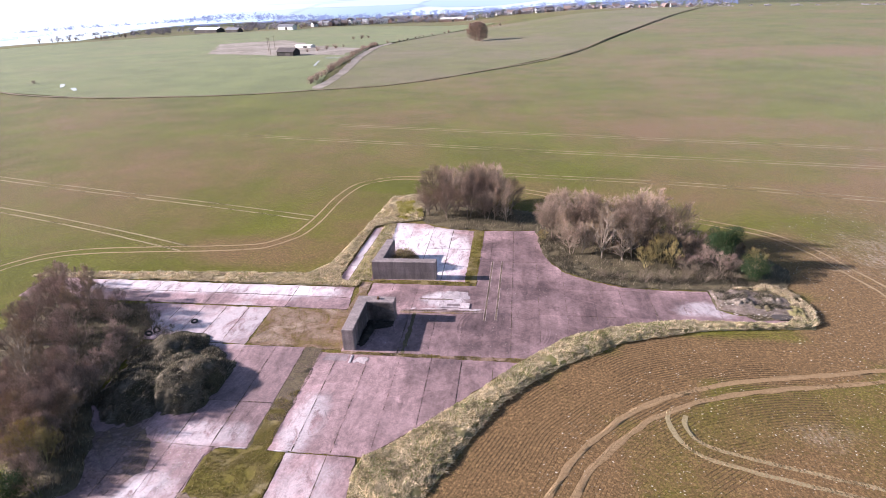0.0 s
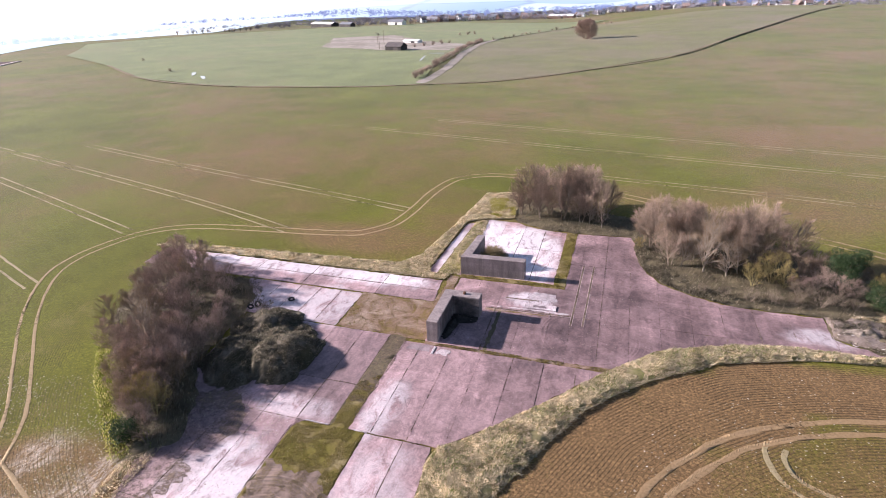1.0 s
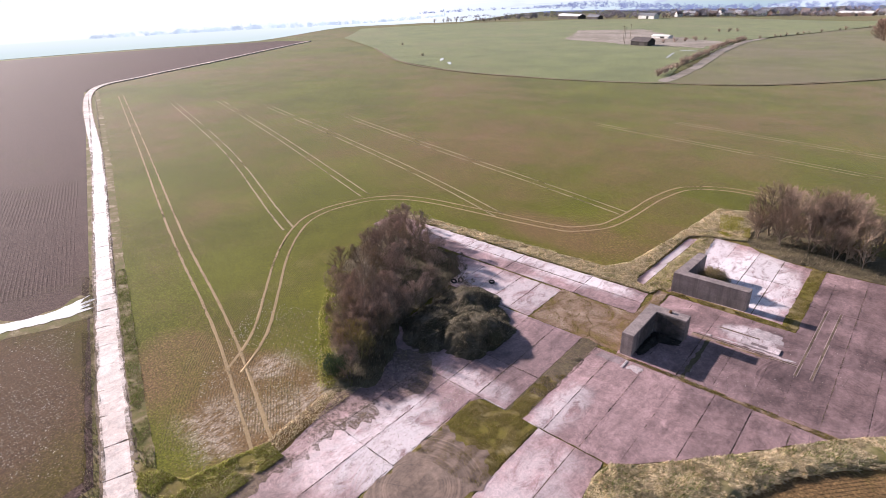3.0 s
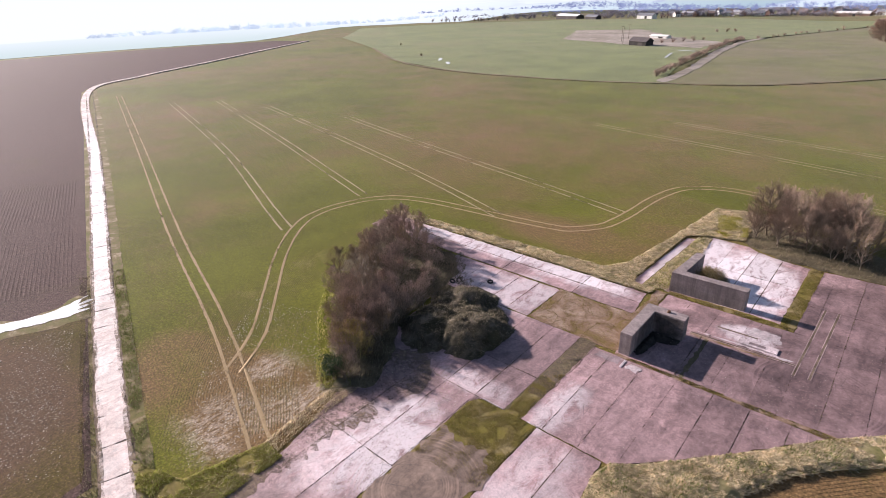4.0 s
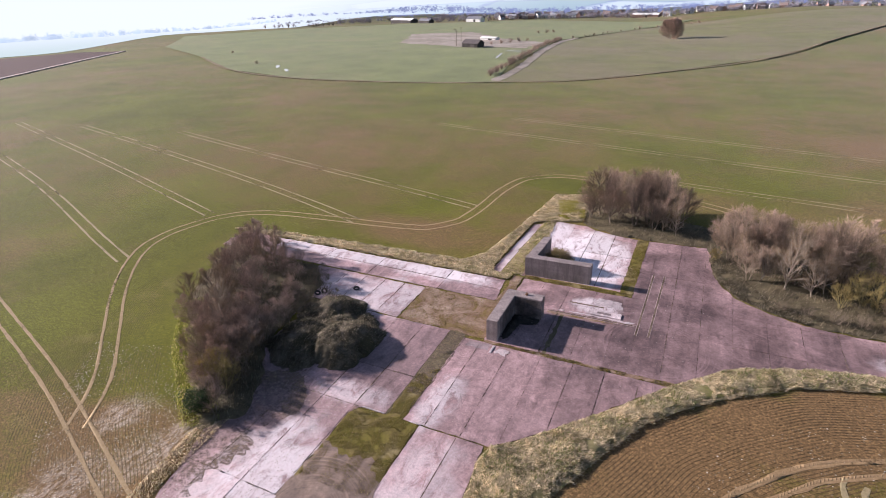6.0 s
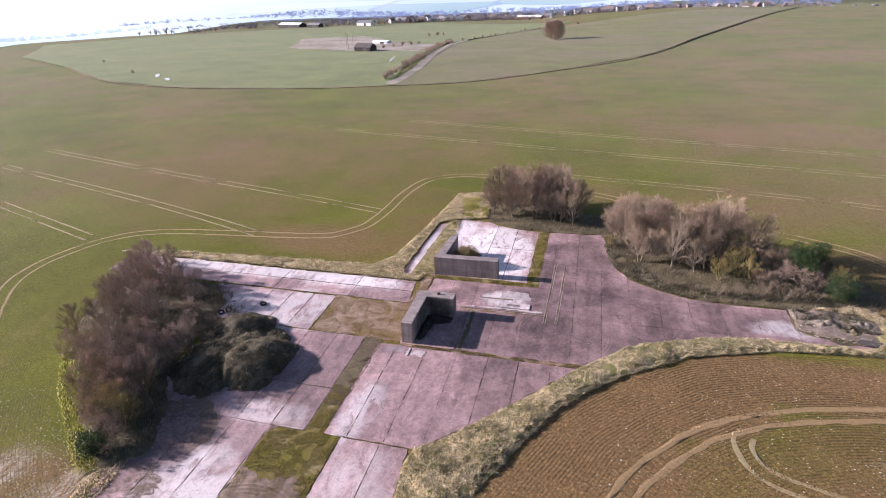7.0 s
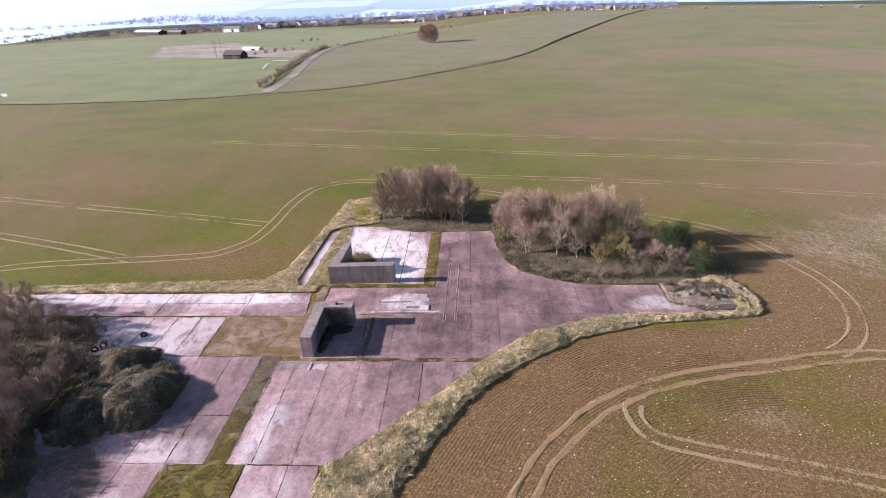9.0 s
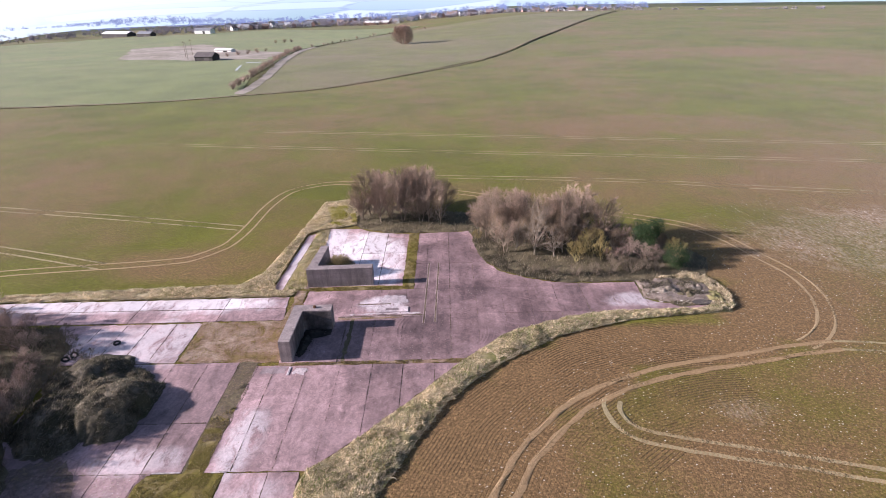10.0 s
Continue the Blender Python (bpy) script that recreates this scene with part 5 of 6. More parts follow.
def leafy(label, seed, x, y, height, width, leaves, leaf):
    """A small evergreen: stems and a crown of many separate leaves in uneven clumps."""
    rng = random.Random(seed)
    ob = bare_tree(label, seed, height * 0.8, 4, width * 1.2, B_grey, T_dark, (5, 4, 3))
    verts, faces = [], []
    lumps = [(Vector((rng.uniform(-1, 1) * width * 0.6, rng.uniform(-1, 1) * width * 0.6, height * rng.uniform(0.25, 0.88))), width * rng.uniform(0.25, 0.5)) for _ in range(26)]
    for _ in range(leaves):
        c, r = rng.choice(lumps)
        d = Vector((rng.gauss(0, 1), rng.gauss(0, 1), rng.gauss(0, 1))).normalized()
        p = c + d * r * rng.uniform(0.6, 1.05)
        a = tilt_from(rng, d, rng.uniform(0.3, 1.2))
        b = a.cross(d).normalized() * leaf * 0.35
        k = len(verts)
        verts += [tuple(p), tuple(p + a * leaf * 0.5 + b), tuple(p + a * leaf), tuple(p + a * leaf * 0.5 - b)]
        faces.append((k, k + 1, k + 2, k + 3))
    part("foliage", from_lists("foliage", verts, faces, M_holly), None, ob, "dark glossy evergreen leaves")
    ob.matrix_basis = pose(x, y, 0.1, 0, 0, seed * 40)
    tagged(ob, "", "", "row east of the pad")
    return ob


M_holly = islands_material("holly_leaves", [(0.0, (0.012, 0.028, 0.010)), (0.6, (0.028, 0.055, 0.016)), (1.0, (0.07, 0.10, 0.03))], 0.6, 0.3, 0.15)
leafy("dark evergreen holly among bare trees", 3, 31.5, 79.2, 6.6, 2.4, 9000, 0.16)
leafy("dark ivy-covered bush by the tip", 5, 34.6, 75.6, 3.2, 2.2, 5000, 0.15)
leafy("dark evergreen bush at the scrub edge", 6, -43.6, 29.6, 2.2, 1.7, 4500, 0.13)


def bush_leaves(x, y, r, h, n, seed):
    rng = random.Random(seed)
    verts, faces = [], []
    for _ in range(n):
        a, e = rng.uniform(0, 6.283), math.asin(rng.uniform(0, 1))
        q = rng.uniform(0.65, 1.0) * (1 + 0.25 * noise.noise((math.cos(a) * 2, math.sin(a) * 2, e * 2)))
        p = Vector((x + math.cos(a) * math.cos(e) * r * q, y + math.sin(a) * math.cos(e) * r * q * 0.8, 0.3 + h * math.sin(e) * q))
        d = Vector((math.cos(a) * math.cos(e), math.sin(a) * math.cos(e), math.sin(e) + 0.3)).normalized()
        d = tilt_from(rng, d, rng.uniform(0, 0.9))
        spike(verts, faces, p, d, 0.3, 0.02)
    return verts, faces


v, f = bush_leaves(-16.8, 75.6, 2.4, 2.7, 6500, 4)
M_tawny = islands_material("tawny_leaves", [(0.0, (0.14, 0.11, 0.045)), (0.5, (0.26, 0.20, 0.09)), (1.0, (0.40, 0.32, 0.17))])
tagged(part("bramble", from_lists("bramble", v, f, M_tawny)), "rounded tawny bramble behind the blast wall", "bush")


# ---- tyres, rubbish, rubble ----
M_rubber = paint_material("old_rubber", (0.02, 0.02, 0.021), 0.75)
M_rubble = soil_like("rubble", (0.07, 0.058, 0.045), (0.32, 0.26, 0.21), 1.2, 4.0)


def tyre(x, y, z, rx, ry, label):
    thing = tagged(new("tyre"), label, "tyre", "dumped tyres")
    bm = bmesh.new()
    rings, sides, R, r = 24, 10, 0.46, 0.17
    vs = [[bm.verts.new(((R + r * math.cos(b) * (0.8 if math.cos(b) < 0 else 1)) * math.cos(a), (R + r * math.cos(b) * (0.8 if math.cos(b) < 0 else 1)) * math.sin(a), r * 1.15 * math.sin(b)))
           for b in (6.2832 * k / sides for k in range(sides))] for a in (6.2832 * i / rings for i in range(rings))]
    for i in range(rings):
        for k in range(sides):
            if k != 5 and k != 4:
                bm.faces.new((vs[i][k], vs[(i + 1) % rings][k], vs[(i + 1) % rings][(k + 1) % sides], vs[i][(k + 1) % sides]))
    part("casing", bm, M_rubber, thing, smooth=True)
    bm = bmesh.new()
    for i in range(rings):
        a = 6.2832 * i / rings
        bmesh.ops.create_cube(bm, size=1, matrix=Matrix.Rotation(a, 4, "Z") @ Matrix.Translation((R + r * 0.98, 0, 0)) @ Matrix.Diagonal((0.05, 0.06, 0.22, 1)))
    part("tread", bm, M_rubber, thing)
    thing.matrix_basis = pose(x, y, z * 0.75, rx, ry, 20) @ Matrix.Scale(0.7, 4)


tyre(-42.2, 57.9, 0.25, 8, 4, "old black tyre lying on the concrete")
tyre(-41.6, 53.0, 0.55, 30, 15, "old black tyre half sunk in the mound's edge")
tyre(-46.0, 55.3, 0.4, 60, 10, "old black tyre in the scrub")
tyre(-46.7, 54.6, 0.3, 10, 20, "old black tyre in the scrub")


def heap(name, label, cx, cy, rx, ry, h, material, seed, category="heap"):
    """A low irregular heap."""
    verts, faces, n, m = [], [], 26, 8
    for j in range(m + 1):
        for i in range(n):
            a, u = 6.2832 * i / n, j / m
            q = (1 + 0.35 * noise.noise((math.cos(a) * 1.5 + seed, math.sin(a) * 1.5, seed))) * u
            x, y = cx + rx * q * math.cos(a), cy + ry * q * math.sin(a)
            z = h * (1 - u ** 1.6) * (0.7 + 0.8 * noise.noise((x * 0.9, y * 0.9, seed))) + 0.7 * h * noise.noise((x * 2.5, y * 2.5, seed)) * (1 - u)
            verts.append((x, y, 0.04 + max(0.0, z) if j < m else 0.02))
    for j in range(m):
        for i in range(n):
            faces.append((j * n + i, (j + 1) * n + i, (j + 1) * n + (i + 1) % n, j * n + (i + 1) % n))
    return tagged(part(name, from_lists(name, verts, faces, material, True)), label, category)


heap("earth_heap", "pale stony soil heap at the end of the concrete", 30.6, 67.8, 2.6, 1.6, 0.7, M_rubble, 1)
heap("earth_heap", "brown soil heap at the end of the concrete", 33.0, 66.6, 1.8, 1.2, 0.6, M_litter, 8)
heap("earth_heap", "grey soil heap at the end of the concrete", 34.8, 68.9, 2.2, 1.6, 0.7, M_rubble, 2)
heap("straw_heap", "pale dead grass heap at the field corner", 36.8, 65.6, 1.6, 3.0, 0.7, M_verge, 3)
heap("rubbish_heap", "dark rubbish heap in the corner of the blast wall", -17.5, 59.2, 1.5, 0.9, 0.6, M_soot, 4)
heap("rubbish_heap", "dark rubbish along the foot of the wall", -18.3, 57.0, 0.7, 2.4, 0.6, M_soot, 5)
grass("tip_grass", "pale grass round the rubble tip", 9000, [(34.5, 63.4), (37.6, 63.2), (38.9, 66), (38.7, 70), (37.5, 73.4), (33, 72.4), (30, 71.6), (35.5, 71.4), (36.7, 69.5), (36.8, 66.2)], 0.4, 0.07, M_straw, 1.3, lambda x, y: 0.15, 0.3)
grass("field_corner_grass", "tussocks on the strip of field edge by the concrete", 5000, [(-39.5, 30.5), (-42, 27.2), (-41.5, 23.5), (-40.6, 18), (-40.5, 9), (-37.9, 9), (-38.0, 16), (-39.2, 21.5)], 0.25, 0.06, M_straw, 0.8, lambda x, y: 0.05, 0.1)
corner = [(-48.5, 9.2), (-44.9, 10.4), (-42.4, 11.2), (-41.8, 13.9), (-41.1, 16.6), (-40.5, 18.7), (-37.7, 18.6), (-37.7, 16.1), (-37.6, 9.5), (-44.8, 8.0)]
sheet("ground_corner_turf", ragged(corner, 0.6, 0.25), 1.2, 0.06, M_moss_bright, "yellow-green turf at the field corner", 0.12)
grass("field_corner_weeds", "green weeds where concrete meets field", 9000, corner, 0.2, 0.065, M_blade, 0.9, lambda x, y: 0.12, 0.3)


def litter_of(name, label, n, poly, size, material, z, kind="stuff"):
    """Loose stones or bits over a piece of ground."""
    xs, ys = [p[0] for p in poly], [p[1] for p in poly]
    verts, faces, made = [], [], 0
    while made < n:
        x, y = rnd.uniform(min(xs), max(xs)), rnd.uniform(min(ys), max(ys))
        if not inside(x, y, poly):
            continue
        if noise.noise((x * 0.12, y * 0.12, 4.0)) + rnd.uniform(-0.5, 0.5) < -0.1:
            continue
        s = size * rnd.uniform(0.4, 1.5)
        k = len(verts)
        a = rnd.uniform(0, 6.283)
        zz = z + land(x, y)
        for t in range(4):
            q = a + 1.571 * t + rnd.uniform(-0.3, 0.3)
            verts.append((x + s * math.cos(q), y + s * 0.8 * math.sin(q), zz))
        verts.append((x + s * rnd.uniform(-0.3, 0.3), y + s * rnd.uniform(-0.3, 0.3), zz + s * rnd.uniform(0.2, 0.5)))
        faces += [(k, k + 1, k + 4), (k + 1, k + 2, k + 4), (k + 2, k + 3, k + 4), (k + 3, k, k + 4)]
        made += 1
    return tagged(part(name, from_lists(name, verts, faces, material)), label, "stones", kind=kind)


M_flint = islands_material("field_flints", [(0.0, (0.16, 0.12, 0.08)), (0.5, (0.30, 0.24, 0.17)), (0.85, (0.5, 0.44, 0.36)), (1.0, (0.72, 0.68, 0.62))], 0.6)
litter_of("field_stones", "pale flints scattered over the soil", 9000, [(-2, 24), (6, 45), (20, 58), (38, 61), (42, 75), (34, 90), (60, 105), (110, 90), (80, 30), (30, 18)], 0.075, M_flint, 0.0)
litter_of("field_stones", "pale flints scattered over the soil", 3500, [(-44, 12), (-56, 20), (-66, 34), (-56, 37), (-42, 27), (-40, 18)], 0.07, M_flint, 0.0)
litter_of("field_stones", "pale flints on the thin corn", 3000, [(-52, 4), (-79, 14), (-83, 3), (-60, -10)], 0.08, M_flint, 0.045)
litter_of("tip_stones", "broken pale concrete lumps on the tip", 450, [(27.4, 66.4), (31, 64.2), (36.2, 64), (36.8, 69), (33, 71), (27.5, 71)], 0.14, M_flint, 0.25)
grass("tip_weeds", "withered weeds and straw on the tip", 2200, [(27.6, 68.5), (31, 67.4), (36, 66.6), (36.5, 70), (33, 71.4), (27.6, 71)], 0.4, 0.06, M_mound_grass, 0.9, lambda x, y: 0.25, 0.4, 0.6)
litter_of("concrete_grit", "grit and crumbs on the concrete", 2500, [(-38, 18), (-28.8, 18), (-28.8, 36), (-38, 40), (-41, 30)], 0.045, M_flint, 0.055)
litter_of("concrete_grit", "grit and crumbs on the concrete", 2500, [(-23, 37), (-13, 37), (0, 52), (6, 58), (5, 70), (-20, 70), (-23, 53)], 0.03, M_flint, 0.055)
litter_of("burnt_rubbish", "black burnt rubbish in the blast wall corner", 500, [(-18.7, 54.6), (-17.9, 54.6), (-17.4, 58.0), (-15.4, 58.8), (-15.4, 60.0), (-18.7, 60.0)], 0.17, M_soot, 0.12)

# ---- farm track verges and puddles ----
def offset_line(points, d):
    pts = [Vector(p) for p in points]
    out = []
    for i, p in enumerate(pts):
        t = (pts[min(i + 1, len(pts) - 1)] - pts[max(i - 1, 0)]).normalized()
        out.append((p.x - t.y * d, p.y + t.x * d))
    return out


M_grassy = turf_material("grassy_verge", (0.11, 0.11, 0.026), (0.17, 0.128, 0.06), (0.36, 0.29, 0.19), 0.6, 0.46)
for side, n in ((-2.3, 9000), (2.3, 6000)):
    a, b = offset_line(road_mid[:7], side - 0.75), offset_line(road_mid[:7], side + 0.75)
    ribbon("ground_track_verge", offset_line(road_mid[:7], side), 1.6, 0.015, M_grassy, "grassy verge of the farm track", 1.0, 0.12)
    poly = a[:5] + b[:5][::-1]
    grass("track_grass", "green and straw-coloured grass beside the farm track", n, poly, 0.2, 0.07, M_weed if side < 0 else M_dull, 0.9, lambda x, y: 0.05, 0.3, 0.3)
M_water, nt, b = nodes_of("puddle_water", 0.03, 0.6)
# glare on the water surface is painted as a near-white base
b.inputs["Base Color"].default_value = (0.80, 0.78, 0.76, 1)
bump(nt, b, noise_of(nt, 1.5, 3), 0.03, 0.05)
sheet("ground_wet_lane", ragged([(-130, -14), (-88.6, 8.1), (-86.8, 10.3), (-86.5, 14.4), (-88.0, 17.3), (-86.0, 18.6), (-80.0, 16.3), (-80.9, 12.7), (-82.4, 9.2), (-84.0, 5.0), (-122, -22)], 1.0, 0.3), 4, 0.05, M_grassy, "rutted wet side lane with green edges", 0.04)
sheet("water_puddle", ragged([(-112, -12), (-88.4, 7.0), (-86.8, 10.3), (-85.9, 13.2), (-86.3, 16.0), (-86.9, 18.6), (-85.4, 16.6), (-85.2, 18.6), (-84.5, 16.4), (-83.9, 18.4), (-83.6, 16.0), (-82.6, 17.4), (-82.5, 14.8), (-84.3, 9.6), (-85.4, 6.8), (-108, -13)], 0.5, 0.2, 0.9), 4, 0.115, M_water, "standing water in the rutted lane, its glare painted white")
M_mud, nt, b = nodes_of("muddy_water", 0.08, 0.5)
b.inputs["Base Color"].default_value = (0.10, 0.08, 0.065, 1)
bump(nt, b, noise_of(nt, 1.5, 3), 0.03, 0.05)
sheet("water_tip_puddle", ragged([(33.2, 64.0), (35.6, 64.1), (36.0, 64.9), (34.4, 65.3), (33.0, 64.7)], 0.4, 0.15, 0.9), 2, 0.30, M_mud, "muddy puddle at the end of the concrete")
for poly in ([(-116, 318), (-115, 319), (-120.5, 344), (-122, 344)], [(-123, 358), (-113, 357), (-112, 360), (-124, 361.5)], [(-214, 249), (-206, 241), (-205, 242.5), (-212, 250.5)], [(-230, 262), (-221, 251), (-222, 255), (-229, 264)]):
    sheet("water_flood", ragged(poly, 2.0, 0.25, 0.3), 12, 0.25, M_water, "flooded ruts shining in the far field")


# ---- far hedges, trees, buildings ----
def far_tree(label, seed, height, width, twigs, material, category="tree", low=0.12, fine=1.0):
    """A leafless tree or hedge shrub for the distance: trunk, limbs and a crown of stout twig sprays in uneven lobes."""
    rng = random.Random(seed)
    wv, wf, tv, tf = [], [], [], []
    tube(wv, wf, [Vector((0, 0, -0.3)), Vector((0.1, 0, height * 0.3)), Vector((0, 0.1, height * 0.7))], [width * 0.045, width * 0.035, width * 0.01], 6)
    lobes = []
    for k in range(14):
        a, r = rng.uniform(0, 6.283), width * 0.5 * rng.uniform(0.1, 0.78)
        c = Vector((math.cos(a) * r, math.sin(a) * r, height * rng.uniform(low + 0.2, 0.78)))
        lobes.append((c, width * rng.uniform(0.17, 0.3)))
        tube(wv, wf, [Vector((0, 0, height * low)), c * 0.5 + Vector((0, 0, height * 0.12)), c], [width * 0.025, width * 0.016, width * 0.006], 4)
    for _ in range(twigs):
        c, r = rng.choice(lobes)
        d = Vector((rng.gauss(0, 1), rng.gauss(0, 1), rng.gauss(0.3, 0.9))).normalized()
        e = Vector((rng.gauss(0, 1), rng.gauss(0, 1), rng.gauss(0.4, 1)))
        spike(tv, tf, c + d * r * rng.uniform(0.2, 1.0), (d * 0.7 + e.normalized()).normalized(), r * rng.uniform(0.2, 0.45) * fine, width * 0.006 * fine)
    tree = tagged(new("tree" if category == "tree" else "hedge_shrub"), label, category)
    part("trunk", from_lists("trunk", wv, wf, B_grey), None, tree)
    part("crown", from_lists("crown", tv, tf, material), None, tree)
    return tree


lone = bare_tree("big lone bare oak in the far field", 401, 17.5, 3, 20.0, B_brown, T_dark, (30, 13, 12), 1.2, 0.045, 0.05, 0.4, clear=0.06)
lone.matrix_basis = pose(-32.8, 472.7, land(-32.8, 472.7) - 2.6, 0, 0, 40)
HEDGE = [far_tree("dark leafless hedge shrub", 201 + i, 3.6, 4.6, 700, T_dark, "hedge", 0.02) for i in range(2)]
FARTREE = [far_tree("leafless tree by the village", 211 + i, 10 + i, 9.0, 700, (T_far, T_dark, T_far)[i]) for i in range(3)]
MASTERS += HEDGE + FARTREE
hedge_line = along([(-95.2, 254.0), (-98.1, 288.7), (-103.5, 344.2), (-110.7, 405.0), (-113.0, 457.3)], 3.0)
for i, p in enumerate(hedge_line):
    if 32 < i < 35:
        continue
    plant(HEDGE, p.x + rnd.uniform(-1, 1), p.y + rnd.uniform(-1, 1), rnd.uniform(0.8, 1.15), "hedge along the grey track")
for i, p in enumerate(along([(-113, 462), (-104.4, 493.6), (-92.8, 574.4), (-73.2, 650.8), (-53.0, 690.0)], 10.5)):
    if rnd.random() < 0.8:
        plant(HEDGE, p.x, p.y, rnd.uniform(0.6, 1.0), "row of small hedge shrubs")
for x, y, s in ((-30, 705, 0.9), (-22, 708, 1.1), (-152, 408, 1.3), (-148, 418, 1.2), (-144, 428, 1.4), (-140, 438, 1.3), (-137, 448, 1.2), (-160, 560, 1.2), (-154, 568, 1.4), (-149, 575, 1.2), (-330, 330, 0.9), (-250, 268, 0.7)):
    plant(HEDGE, x, y, s, "scattered far shrubs")

M_barnwall = paint_material("dark_barn_boards", (0.045, 0.038, 0.036), 0.8, scale=0.4)
M_barnroof = paint_material("dark_barn_roof", (0.085, 0.07, 0.068), 0.7, scale=0.4)
M_white = paint_material("white_render", (0.74, 0.72, 0.69), 0.7, wear=0.1, scale=0.3)
M_brick = paint_material("red_brick", (0.28, 0.18, 0.145), 0.85, scale=0.3)
M_tile = paint_material("brown_tiles", (0.20, 0.145, 0.13), 0.8, scale=0.3)
M_slate = paint_material("grey_slate", (0.20, 0.20, 0.22), 0.55, scale=0.3)
M_glass = paint_material("window_glass", (0.03, 0.035, 0.04), 0.08, scale=0.3)


def gabled(name, label, category, length, depth, eaves, ridge, wall, roof, chimneys=0, windows=0, door=True):
    """A house or barn: walls with gables, a roof with eaves, chimneys, windows and a door."""
    thing = tagged(new(name), label, category)
    L, D = length / 2, depth / 2
    verts = [(-L, -D, -1), (L, -D, -1), (L, D, -1), (-L, D, -1), (-L, -D, eaves), (L, -D, eaves), (L, D, eaves), (-L, D, eaves), (-L, 0, ridge), (L, 0, ridge)]
    faces = [(0, 1, 5, 4), (2, 3, 7, 6), (1, 2, 6, 9, 5), (3, 0, 4, 8, 7)]
    part("wall", from_lists("wall", verts, faces, wall), None, thing)
    o, k = 0.35, (ridge - eaves) / D
    for s in (-1, 1):
        q = [(-L - o, s * (D + o), eaves - o * k), (L + o, s * (D + o), eaves - o * k), (L + o, 0, ridge + 0.02), (-L - o, 0, ridge + 0.02)]
        rv = q + [(x, y, z + 0.18) for x, y, z in q]
        rf = [(0, 1, 2, 3), (4, 5, 6, 7), (0, 1, 5, 4), (1, 2, 6, 5), (2, 3, 7, 6), (3, 0, 4, 7)]
        part("roof", from_lists("roof", rv, rf, roof), None, thing)
    for c in range(chimneys):
        bm = bmesh.new()
        x = -L + 0.6 if c == 0 else L - 0.6
        block(bm, x - 0.45, -0.35, ridge - 1.0, x + 0.45, 0.35, ridge + 1.1, 0.03)
        part("chimney", bm, M_brick, thing)
    for w in range(windows):
        for s in (-1, 1):
            for z in ((0.9, 2.2), (3.4, 4.5)):
                x = -L + (w + 0.5) * length / windows
                if z[1] < eaves:
                    bm = bmesh.new()
                    block(bm, x - 0.55, s * D - 0.04, z[0], x + 0.55, s * D + 0.05, z[1], 0.02)
                    part("window", bm, M_glass, thing)
    if door:
        bm = bmesh.new()
        block(bm, 0.3, -D - 0.05, 0, 1.3 if windows else 4.0, -D + 0.03, 2.1 if windows else eaves * 0.85, 0.02)
        part("door", bm, M_barnwall if wall is not M_barnwall else M_barnroof, thing)
    return thing


def put(ob, x, y, turn, sink=0.0):
    ob.matrix_basis = pose(x, y, land(x, y) - sink, 0, 0, turn)
    return ob


put(gabled("barn", "dark gabled barn on stubble ground", "barn", 13.0, 8.5, 3.2, 5.4, M_barnwall, M_barnroof), -157.5, 386, -12)
put(gabled("shed", "low shed with a white sheet roof", "shed", 15.0, 6.0, 2.2, 3.0, M_white, M_white), -172, 458, -14)
put(gabled("barn", "long farm building with a white roof", "barn", 55.0, 18.0, 6.5, 9.5, M_barnwall, M_white), -536, 975, -20)
put(gabled("barn", "long white-roofed building among village trees", "barn", 42.0, 14.0, 5.0, 7.5, M_brick, M_white), -114, 1028, -8)
put(gabled("barn", "grey-roofed farm building among trees", "barn", 26.0, 11.0, 4.8, 7.8, M_white, M_slate), -338, 838, -15)
put(gabled("barn", "dark farm building among trees", "barn", 24.0, 10.0, 4.0, 6.4, M_barnwall, M_slate), -410, 815, -20)
for x, y in ((-173, 392), (-183, 412), (-190, 440)):
    pole = tagged(new("telegraph_pole"), "tall grey telegraph pole with a crossarm", "pole", "poles by the barn")
    bm = bmesh.new()
    bmesh.ops.create_cone(bm, cap_ends=True, segments=8, radius1=0.17, radius2=0.11, depth=12, matrix=Matrix.Translation((0, 0, 5.5)))
    part("post", bm, B_grey, pole)
    bm = bmesh.new()
    block(bm, -1.2, -0.06, 10.6, 1.2, 0.06, 10.78, 0.01)
    part("crossarm", bm, B_grey, pole)
    put(pole, x, y, 20)

HOUSES = [gabled("house", lab, "house", l, d, 5.0, r, w, t, c, 3) for lab, l, d, r, w, t, c in (
    ("white rendered house with brown tiles", 11, 8, 8.6, M_white, M_tile, 2), ("red brick house with brown tiles", 12, 8, 8.8, M_brick, M_tile, 1),
    ("red brick house with a slate roof", 9, 7.5, 8.2, M_brick, M_slate, 1), ("white rendered house with a slate roof", 14, 8, 8.4, M_white, M_slate, 2))]
first = set()


def settle(x, y):
    src = rnd.choice(HOUSES)
    m = pose(x, y, land(x, y), 0, 0, rnd.choice((-20, 10, 70, 95)) + rnd.uniform(-12, 12))
    if src in first:
        src = copy_thing(src, m)
    else:
        first.add(src)
        src.matrix_basis = m
    tagged(src, "", "", "houses of the village")


